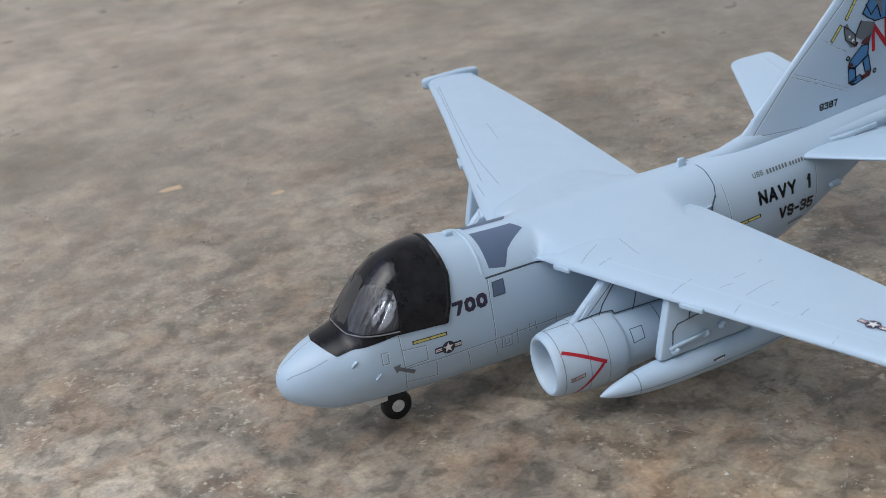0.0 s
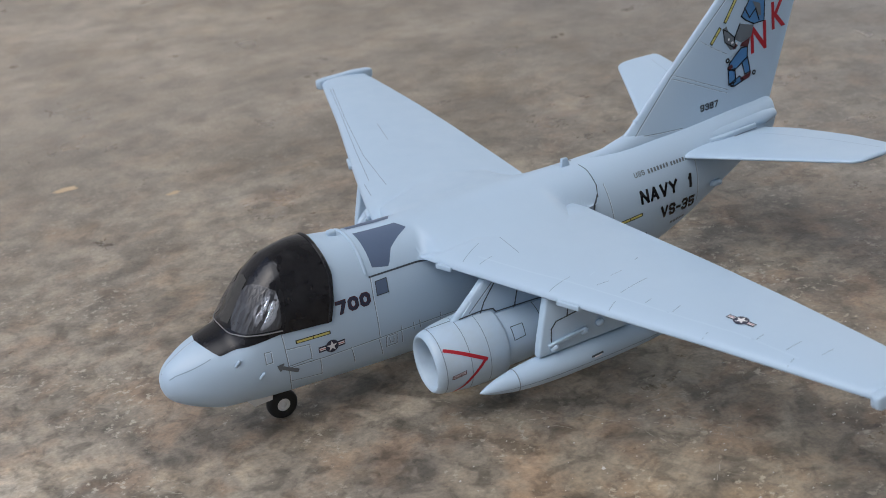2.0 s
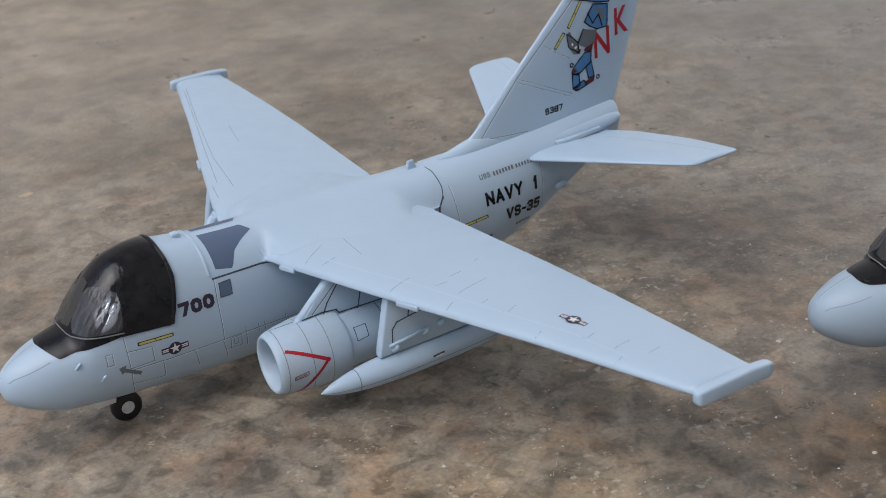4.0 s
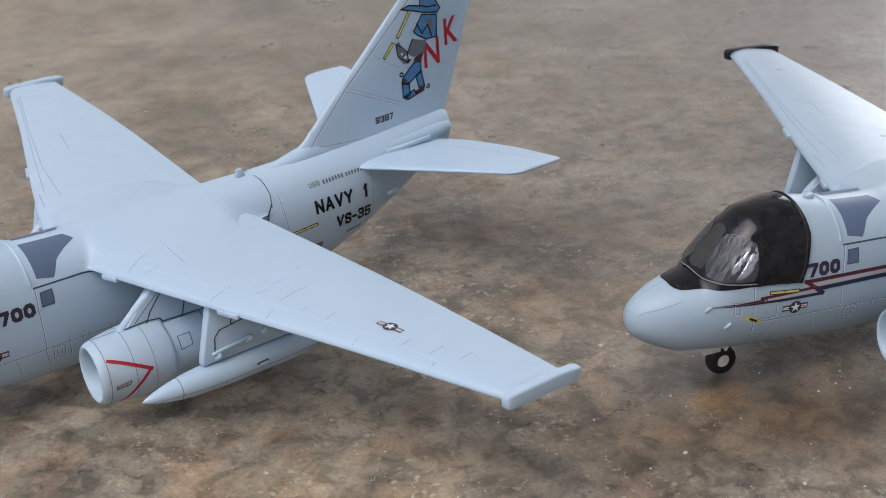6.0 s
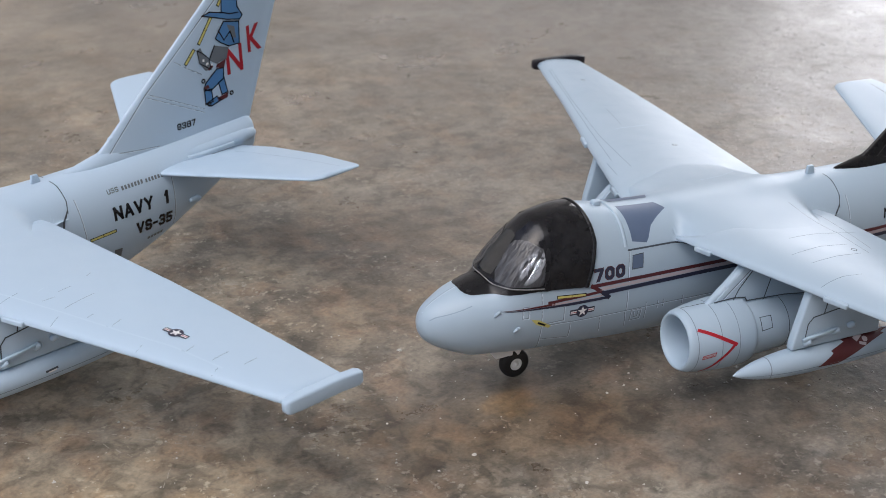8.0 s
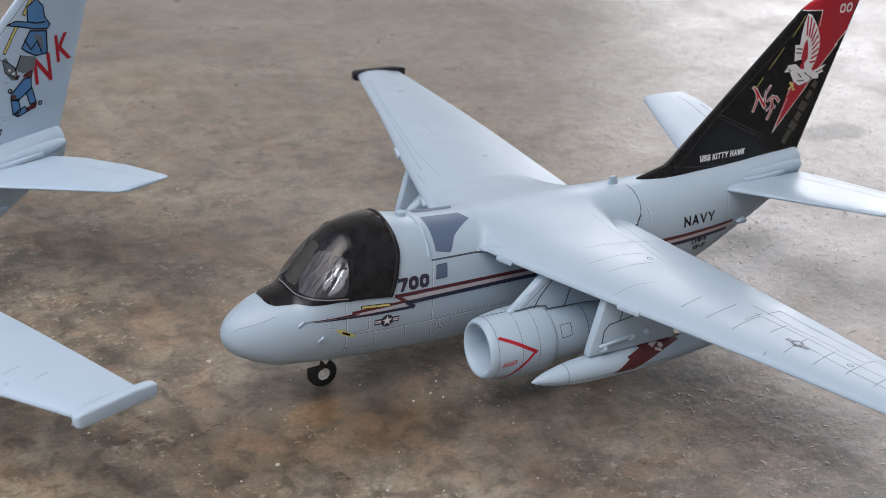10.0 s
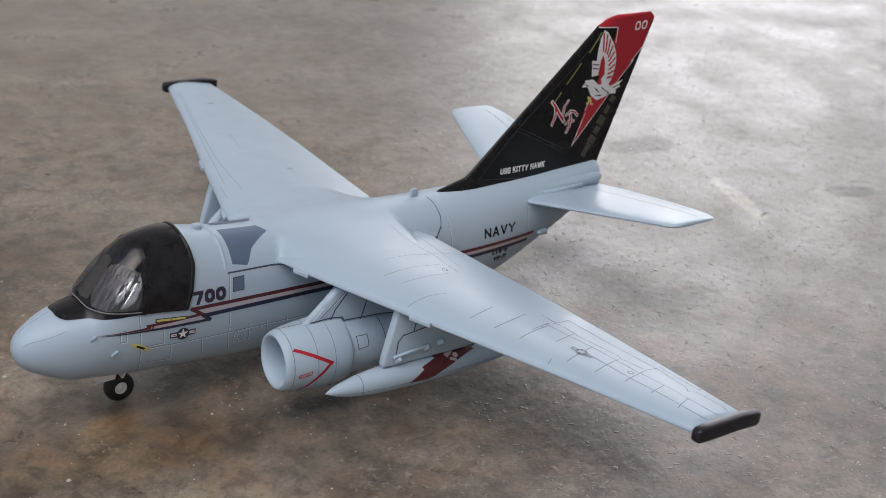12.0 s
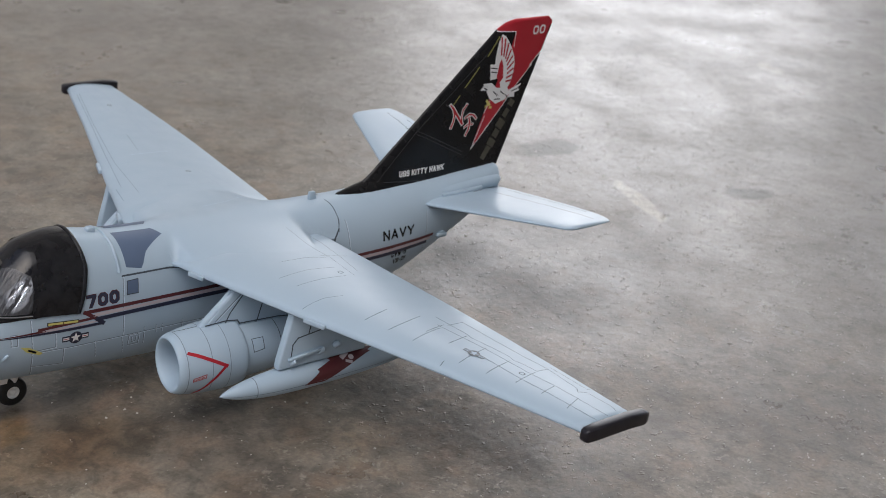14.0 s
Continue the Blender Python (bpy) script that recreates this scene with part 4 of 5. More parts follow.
def light_strip(a, b, wrap_at, parent, w=0.55):
    """Yellow formation light with a dark border and a gap in the middle."""
    a, b = Vector(a), Vector(b)
    d = (b - a).normalized()
    ob = mark("formation_light", ribbon([a, b], w), wrap_at(0.04), m_black, parent, "yellow strip light with dark border")
    m = (a + b) / 2
    mark("yellow_strip", ribbon([a + d * 0.05, m - d * 0.22], w * 0.6) + ribbon([m + d * 0.22, b - d * 0.05], w * 0.6), wrap_at(0.06), m_yellow, ob)
    return ob


def side_wrap(side):
    return lambda off: on_side(side, off)


def fin_wrap(side):
    return lambda off: on_fin(side, off)


def seam(lines, wrap, parent, mat, width=0.14, step=0.8, name="seam"):
    quads = []
    for ln in lines:
        quads += ribbon(ln, width)
    ob = part(name, sheet(quads, wrap, step), mat, parent)
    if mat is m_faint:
        # a pale line beside each engraved joint paints in its edge highlight
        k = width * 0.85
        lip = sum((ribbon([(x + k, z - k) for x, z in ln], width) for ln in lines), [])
        part("seam_highlight", sheet(lip, wrap, step), m_seam_glint, ob)
    return ob


def rect(x0, z0, x1, z1):
    return [(x0, z0), (x1, z0), (x1, z1), (x0, z1), (x0, z0)]


def seams(fuselage, roof, wings, tailfin, dark):
    """Panel joints that both models share; dark: how strongly the wash shows on the wing."""
    for side in (-1, 1):
        w = on_side(side, 0.03)
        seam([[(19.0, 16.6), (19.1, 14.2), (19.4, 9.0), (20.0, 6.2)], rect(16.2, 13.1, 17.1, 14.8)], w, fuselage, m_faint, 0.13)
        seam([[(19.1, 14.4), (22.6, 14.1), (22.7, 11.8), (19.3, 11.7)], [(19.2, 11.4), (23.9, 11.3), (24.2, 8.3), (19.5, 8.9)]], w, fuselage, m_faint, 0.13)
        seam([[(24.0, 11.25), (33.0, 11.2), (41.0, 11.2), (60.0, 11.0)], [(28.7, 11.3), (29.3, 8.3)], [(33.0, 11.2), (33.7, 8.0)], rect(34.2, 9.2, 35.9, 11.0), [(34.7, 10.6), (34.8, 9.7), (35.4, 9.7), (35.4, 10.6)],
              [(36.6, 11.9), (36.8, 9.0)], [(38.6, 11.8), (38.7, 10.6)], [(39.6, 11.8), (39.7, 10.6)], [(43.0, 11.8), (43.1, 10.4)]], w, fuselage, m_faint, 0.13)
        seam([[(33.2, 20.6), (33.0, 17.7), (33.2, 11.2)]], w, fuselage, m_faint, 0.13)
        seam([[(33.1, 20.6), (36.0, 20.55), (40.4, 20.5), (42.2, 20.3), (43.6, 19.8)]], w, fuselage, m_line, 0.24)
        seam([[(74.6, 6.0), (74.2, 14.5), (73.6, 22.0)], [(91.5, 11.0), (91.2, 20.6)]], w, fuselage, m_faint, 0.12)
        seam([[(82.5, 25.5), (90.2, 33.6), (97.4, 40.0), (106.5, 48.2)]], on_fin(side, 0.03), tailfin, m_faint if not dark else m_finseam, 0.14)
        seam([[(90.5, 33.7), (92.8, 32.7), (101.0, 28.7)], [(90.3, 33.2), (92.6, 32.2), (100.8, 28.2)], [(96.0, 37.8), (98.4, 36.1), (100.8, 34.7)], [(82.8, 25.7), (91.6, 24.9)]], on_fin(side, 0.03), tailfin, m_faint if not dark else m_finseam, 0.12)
        seam([[(72.0, side * 1.0), (72.3, side * 2.5), (72.4, side * 4.8), (72.0, side * 5.7)]], on_top(0.05), roof, m_line, 0.16)
        seam([[(72.0, side * 5.6), (68.9, side * 7.6)]], on_top(0.05), roof, m_line, 0.16)
    seam([[(3.25, 12.75), (4.7, 13.7), (6.4, 14.25), (9.4, 15.3)]], on_side(-1, 0.03), fuselage, m_dash, 0.1)
    seam([[(3.5, 0.0), (5.0, 0.0), (7.0, 0.0), (8.9, 0.0)]], on_top(0.04), fuselage, m_faint, 0.12)
    # lip round the front of the roof panel
    lip = band_over(32.45, 32.95, 21.2, 0.1, 0.14)
    part("roof_lip", lip, m_greyer if dark else m_grey, roof)
    for side in (-1, 1):
        pts = [(33.7, -0.9), (40.3, -0.9), (41.3, -2.6), (39.3, -3.7), (37.6, -4.7), (36.7, -5.7), (36.3, -5.95), (33.9, -5.75)]
        mark("roof_window", [[(x, -side * y) for x, y in pts]], on_top(0.05), m_window, roof, "slate blue painted roof window", 0.5)
        mark("cabin_window", [[(33.75, 19.8), (35.5, 19.85), (35.4, 17.8), (33.6, 17.8)]], on_side(side, 0.05), m_window, fuselage, "small slate blue painted cabin window", 0.5)
        mark("window_rim", ribbon([(33.75, 19.8), (35.5, 19.85), (35.4, 17.8), (33.6, 17.8)], 0.12, True), on_side(side, 0.06), m_line, fuselage)


def wing_seams(wings, roof, dark):
    t = on_top(0.085)
    for side in (-1, 1):
        sg = lambda pts: [(x, y * -side) for x, y in pts]
        if side < 0 and not dark:
            # the slat ridge's highlight, painted as a flat pale line; short cuts across it
            ridge = [(45.8, -15.0), (48.8, -23.4), (50.9, -28.4), (53.6, -36.2), (56.6, -45.3), (59.3, -52.9), (61.0, -61.1)]
            part("slat_highlight", sheet(ribbon(ridge, 0.24), t, 0.9), m_pale_line, wings[side])
        if side > 0:
            long_cuts = [[(62.4, 66.0), (56.8, 49.3), (50.8, 30.0), (47.6, 15.8)], [(62.0, 66.2), (57.0, 51.0), (51.5, 34.8), (46.7, 20.0)], [(45.8, 19.9), (44.4, 14.8)], [(59.2, 41.3), (57.0, 33.2)]]
            part("slat_seams", sheet(sum((ribbon(l, 0.11) for l in long_cuts), []), t, 0.9), m_dash, wings[side])
            for streak in ([(54.6, 31.6), (58.0, 31.6), (62.0, 32.0)], [(52.6, 4.4), (57.2, 5.1), (62.0, 7.6)]):
                part("pale_streak", sheet(ribbon(streak, 0.12), t, 0.9), m_pale_line, wings[side])
        if not dark and side < 0:
            cuts = [[(43.8, -14.0), (47.5, -12.1)], [(45.1, -16.4), (47.1, -16.3)], [(48.4, -28.4), (51.8, -28.1)], [(51.4, -37.3), (52.8, -36.8)], [(54.4, -35.8), (59.4, -34.7)], [(53.2, -32.2), (54.9, -32.4)], [(56.0, -31.4), (58.0, -31.0)], [(61.5, -29.2), (62.3, -28.7)],
                    [(55.3, -39.8), (56.3, -39.6)], [(56.5, -43.7), (58.1, -43.2)], [(50.7, -12.6), (50.3, -18.1)], [(55.9, -50.1), (56.9, -49.9)], [(60.0, -55.1), (61.3, -54.8)], [(61.1, -59.0), (63.6, -58.7)], [(59.5, -61.0), (60.6, -60.8)], [(63.4, -62.4), (65.4, -62.1)]]
            part("panel_cuts", sheet(sum((ribbon(l, 0.11) for l in cuts), []), t, 0.9), m_dash, wings[side])
            for streak in ([(54.0, -29.6), (55.0, -29.2)], [(57.2, -36.0), (58.0, -36.6)]):
                part("pale_streak", sheet(ribbon(streak, 0.16), t, 0.9), m_pale_line, wings[side])
        if dark:
            trail = [[(61.0, -6.6), (62.3, -16.5), (61.8, -23.4)], [(65.1, -7.0), (64.2, -16.7), (63.4, -22.1)], [(61.2, -15.7), (65.6, -16.4)],
                     [(64.4, -42.2), (67.5, -41.8), (68.1, -48.7), (68.7, -53.6), (69.4, -57.6), (67.1, -57.8)], [(70.2, -57.3), (70.6, -64.0), (71.2, -64.2)],
                     [(64.5, -39.4), (65.2, -45.7), (65.0, -46.4), (66.0, -50.8), (66.4, -53.3), (66.1, -54.1), (66.7, -55.6), (67.1, -57.8)], [(69.4, -57.6), (69.2, -63.4), (68.4, -64.4), (69.7, -64.8), (70.2, -69.1), (69.7, -70.2)],
                     [(62.9, -41.7), (64.7, -51.1), (65.5, -57.8), (66.5, -62.5), (67.3, -70.9)], [(62.5, -52.3), (63.2, -59.0), (64.0, -63.3), (65.0, -71.1)]]
            cross = [[(53.3, -16.3), (58.4, -15.9), (61.7, -16.4)], [(50.3, -20.7), (56.0, -19.9), (60.6, -20.1)], [(51.2, -23.8), (56.2, -23.3), (60.4, -23.3)], [(48.8, -28.9), (52.7, -28.6), (55.5, -29.1)],
                     [(54.2, -36.3), (56.8, -35.7), (58.9, -35.1)], [(55.4, -40.1), (58.9, -39.4), (62.3, -38.5)], [(56.6, -44.0), (60.3, -43.1), (62.7, -42.6)], [(59.9, -42.8), (63.8, -41.9)], [(60.6, -46.9), (64.7, -45.9)],
                     [(58.6, -51.6), (64.8, -49.9)], [(60.0, -55.5), (65.5, -54.1)], [(61.9, -59.2), (66.6, -58.0)], [(63.1, -62.9), (66.2, -62.1)], [(63.6, -67.2), (67.0, -65.9)], [(56.3, -50.4), (57.1, -50.1)]]
            inner = [l for l in trail + cross if l[0][1] > -30]
            outer = [l for l in trail + cross if l[0][1] < -30]
            part("flap_seams", sheet(sum((ribbon(sg(l), 0.085) for l in inner), []), t, 0.9), m_faint if side < 0 else m_shallow, wings[side])
            part("flap_seams", sheet(sum((ribbon(sg(l), 0.09) for l in outer), []), t, 0.9), m_line if side < 0 else m_shallow, wings[side])
            for x, y in ((60.3, -22.0), (64.4, -57.7)):
                part("fuel_cap", sheet(ring_shape(*[sg(disc(x, y, r, 14)) for r in (0.45, 0.33)]), t, 0.9), m_line, wings[side])
        cut = stab_cut(dark, side)
        tw = lambda x, y: np.stack([x, y, 21.15 + (np.abs(y) - 1.5) * cut["rise"] + (0.75 - 0.4 * (np.abs(y) - 1.5) / cut["span"]) * 0.55 + 0.14], 1)
        for v, far in ((0.72, 0.93), (0.88, 0.80)) if dark else ((0.72, 0.93),):
            pts = [stab_place(0.16 + (far - 0.16) * k / 8, v, cut)[:2] for k in range(9)]
            part("elevator_seam", sheet(ribbon([(x, side * y) for x, y in pts], 0.12), tw, 0.9), m_line if dark else m_shallow, roof)
        part("root_seam", sheet(ribbon([(97.2, side * 4.3), (104.4, side * 3.55)], 0.2), lambda x, y: tw(x, y) + np.array([0, 0, 0.1]), 0.9), m_line, roof)


def nacelle_marks(root):
    arc = 11.3
    for side, nac in zip((-1, 1), [o for o in root.children if o.name.startswith("engine_nacelle")]):
        def wrap(off, rad=cowl_radius):
            w = on_nacelle(side, off, rad)
            return lambda x, v: w(x, v * arc)
        part("chevron", sheet(ribbon([(36.65, 3.75), (41.9, 0.75)], 0.5) + ribbon([(41.8, 0.75), (39.6, -1.5), (37.6, -4.2)], 0.42), wrap(0.05), 0.6), m_red, nac, "red warning chevron")
        ink = m_red if root["red"] else m_maroon
        frame_line = [(36.9, -0.95), (38.8, -0.55), (38.85, 0.0), (36.95, -0.4)]
        part("warning_plate", sheet([frame_line], wrap(0.05), 0.6), m_pink, nac)
        part("plate_border", sheet(ribbon(frame_line, 0.1, True), wrap(0.07), 0.6), ink, nac)
        if side < 0:
            part("warning_word", wrapped(letters("DANGER", 0.26, 37.06, -0.80, 1.55, turn=11, bold=0.01), wrap(0.08), 0.6), ink, nac)
        part("cowl_seams", sheet(sum((ribbon([(x, v) for v in np.linspace(-9, 12, 26)], 0.11) for x in (36.26,)), []), wrap(0.03), 0.6), m_faint, nac)
        part("cowl_seams", sheet(sum((ribbon([(x, v) for v in np.linspace(-9, 12, 26)], 0.10) for x in (39.82, 42.62)), []), wrap(0.02), 0.6), m_faint, nac)
        part("cowl_seams", sheet(ribbon([(36.35, 9.4), (37.6, 8.6), (39.6, 8.1)], 0.16), wrap(0.03), 0.6), m_line, nac)
        part("core_seams", sheet(ribbon([(47.0, 3.7), (48.9, 3.7), (48.8, 1.6), (47.0, 1.4)], 0.12, True) + ribbon([(52.0, v) for v in np.linspace(-6, 8, 16)], 0.11), wrap(0.03, core_radius), 0.6), m_line, nac)
    for side, pyl in zip((-1, 1), [o for o in root.children if o.name.startswith("engine_pylon")]):
        flat = lambda x, z: np.stack([x, np.full_like(x, side * (ENG_Y + 0.79)), z], 1)
        lines = [[(43.7, 15.3), (44.6, 17.2), (47.3, 20.6)], [(49.0, 14.4), (49.4, 15.2), (50.6, 19.6), (50.0, 20.6)], [(50.6, 19.6), (55.0, 19.8), (56.2, 18.3)], [(40.6, 15.95), (44.0, 16.05), (45.9, 15.75), (46.3, 15.15), (53.0, 14.85), (57.0, 14.3)]]
        seam(lines, flat, pyl, m_line, 0.2, 3.0)
        seam([[(42.2, 16.3), (46.6, 20.2)]], flat, pyl, m_faint, 0.16, 3.0)
    for side, pyl in zip((-1, 1), [o for o in root.children if o.name.startswith("tank_pylon")]):
        flat = lambda x, z: np.stack([x, np.full_like(x, side * (TANK_Y + 0.74)), z], 1)
        seam([[(48.4, 13.3), (48.6, 16.0), (49.4, 16.9), (55.0, 17.6)], [(51.2, 17.2), (51.9, 20.6)]], flat, pyl, m_line, 0.2, 3.0)
    for side, tank in zip((-1, 1), [o for o in root.children if o.name.startswith("drop_tank")]):
        w = on_tank(side, 0.04)
        wr = lambda x, v: w(x, v * 28)
        part("tank_seam", sheet(ribbon([(42.7, v) for v in np.linspace(-3, 5, 14)], 0.14) + ribbon([(x, -0.45) for x in np.linspace(38.5, 72, 30)], 0.1), wr, 0.7), m_faint, tank)


def bars(x, z, w, h, n, gap=0.25):
    """Unreadable lettering as plain bars."""
    k = (w - gap * (n - 1)) / n
    return [bar(x + k / 2 + i * (k + gap), z + h / 2, k, h) for i in range(n)]


def deco_blue(root, fuselage, roof, wings, tailfin):
    root["red"] = 0
    seams(fuselage, roof, wings, tailfin, False)
    wing_seams(wings, roof, False)
    nacelle_marks(root)
    s = on_side(-1, 0.05)
    block_number(27.3, 16.95, 5.2, 1.9, side_wrap(-1), fuselage)
    light_strip((21.0, 15.05), (25.6, 14.9), side_wrap(-1), fuselage)
    light_strip((74.9, 15.5), (79.2, 15.65), side_wrap(-1), fuselage)
    roundel(25.8, 12.7, 0.98, side_wrap(-1), fuselage)
    mark("arrow", [[(17.6, 12.35), (18.7, 12.5), (18.5, 12.05), (20.8, 10.75), (20.5, 10.2), (18.3, 11.5), (18.0, 11.2)]], s, m_dgrey, fuselage, "grey rescue arrow")
    block_word("lettering", "NAVY", 79.4, 17.2, 7.5, 2.15, s, m_black, fuselage, "black service lettering", 0.22, -0.25)
    block_word("lettering", "1", 89.2, 16.75, 0.95, 2.3, s, m_black, fuselage, "black service lettering", 0.24)
    block_word("lettering", "VS-35", 83.2, 13.6, 7.5, 2.0, s, m_black, fuselage, "black unit lettering", 0.22, -0.45)
    mark("small_lettering", bars(85.6, 11.6, 3.3, 0.5, 5, 0.15), s, m_dgrey, fuselage)
    mark("vent", [bar(79.6, 11.5, 1.5, 1.5, -6)], s, m_dgrey, fuselage, "small dark vent")
    block_word("ship_lettering", "USS", 79.3, 21.3, 2.0, 0.7, s, m_dgrey, fuselage, "", 0.2)
    mark("small_lettering", bars(81.9, 21.25, 4.0, 0.6, 7, 0.24) + bars(86.4, 21.2, 3.9, 0.55, 7, 0.24), s, m_dgrey, fuselage)
    f = on_fin(-1, 0.05)
    block_word("serial", "9387", 95.3, 26.5, 3.65, 1.1, f, m_black, tailfin, "small black serial number", 0.2)
    word("tail_letter", "N", 4.5, 106.0, 33.4, 3.4, f, m_red, tailfin, "red tail letter", bold=0.02, turn=3)
    word("tail_letter", "K", 4.4, 110.5, 36.2, 3.0, f, m_red, tailfin, "red tail letter", bold=0.02, turn=3)
    light_strip((100.8, 39.9), (103.4, 43.6), fin_wrap(-1), tailfin, 0.6)
    light_strip((98.0, 37.1), (99.6, 38.9), fin_wrap(-1), tailfin, 0.6)
    light_strip((105.0, 45.4), (107.0, 48.2), fin_wrap(-1), tailfin, 0.6)
    hat = [(101.8, 44.1), (103.3, 44.5), (105.4, 44.0), (105.6, 46.4), (107.4, 47.4), (108.6, 46.0), (108.6, 44.4), (109.6, 42.8), (109.0, 42.2), (106.4, 42.7), (104.3, 43.4)]
    torso = [(103.9, 40.0), (105.7, 42.5), (108.8, 41.9), (108.7, 38.2), (106.5, 38.2), (104.8, 39.2)]
    leg_a = [(103.8, 34.9), (105.2, 34.8), (105.1, 33.0), (102.3, 31.5), (101.0, 32.1), (101.4, 33.0)]
    shin = [(101.1, 31.8), (102.5, 31.8), (102.7, 29.6), (101.2, 29.4)]
    leg_b = [(105.2, 33.1), (105.8, 30.5), (104.6, 30.3), (104.0, 32.5)]
    foot = [(101.3, 29.5), (103.5, 30.3), (104.4, 29.4), (102.3, 28.9)]
    emblem = mark("tail_emblem", [hat, torso, leg_a, shin, leg_b, foot], f, m_blue, tailfin, "plain blue tail emblem in blocks")
    mark("emblem_block", [[(102.4, 36.7), (103.6, 38.9), (106.5, 38.0), (106.0, 36.2), (103.8, 35.8)], [(100.2, 38.8), (100.9, 39.1), (101.4, 38.0), (102.4, 37.0), (102.7, 35.1), (101.6, 35.1), (100.5, 36.6)], [(106.3, 41.9), (107.4, 39.4), (108.1, 39.2), (107.9, 41.2)]], on_fin(-1, 0.07), m_dgrey, emblem)
    mark("emblem_block", [[(104.0, 35.7), (105.8, 36.2), (105.3, 34.7), (103.6, 35.2)], [(101.0, 32.4), (101.9, 32.7), (102.2, 32.1), (101.2, 31.8)], [(103.6, 29.9), (106.0, 30.4), (105.7, 29.5), (103.9, 29.2)], bar(102.6, 35.4, 1.0, 0.5, 30)], on_fin(-1, 0.08), m_maroon, emblem)
    mark("emblem_block", [bar(102.0, 36.2, 0.5, 0.4, 20), bar(101.3, 36.9, 0.35, 0.4, 0), bar(102.9, 35.9, 0.4, 0.3, 10)], on_fin(-1, 0.1), m_white, emblem)
    lines = sum((ribbon(o, 0.2, True) for o in (hat, torso, leg_a, shin, leg_b, foot)), []) + ribbon([(104.6, 41.2), (105.6, 39.4), (106.9, 40.6), (107.6, 38.6)], 0.22) + ribbon([(105.6, 44.0), (107.0, 43.5), (108.7, 43.4)], 0.22) + ribbon([(102.4, 36.7), (103.6, 38.9)], 0.2) + ribbon([(100.2, 38.8), (101.4, 38.0), (102.4, 37.0), (102.7, 35.1), (100.5, 36.6), (100.2, 38.8)], 0.16)
    lines += sum((ring_shape(disc(x, z, 0.42, 12), disc(x, z, 0.2, 12)) for x, z in ((101.0, 33.5), (106.6, 30.1), (101.9, 29.3))), [])
    mark("emblem_outline", lines, on_fin(-1, 0.11), m_black, emblem)
    for side, tank in zip((-1, 1), [o for o in root.children if o.name.startswith("drop_tank")]):
        wt = on_tank(side, 0.05)
        mark("tank_plate", [bar(54.8, 0.35, 1.9, 0.3, 4)], lambda x, v: wt(x, v * 28), m_line, tank, "", 0.4)
        wu = on_tank(side, 0.07)
        mark("tank_plate", [bar(54.9, 0.15, 1.2, 0.2, 4)], lambda x, v: wu(x, v * 28), m_white, tank, "", 0.4)
    roundel(61.4, -50.7, 0.98, lambda off: on_top(0.06 + off), wings[-1], turn=-77)


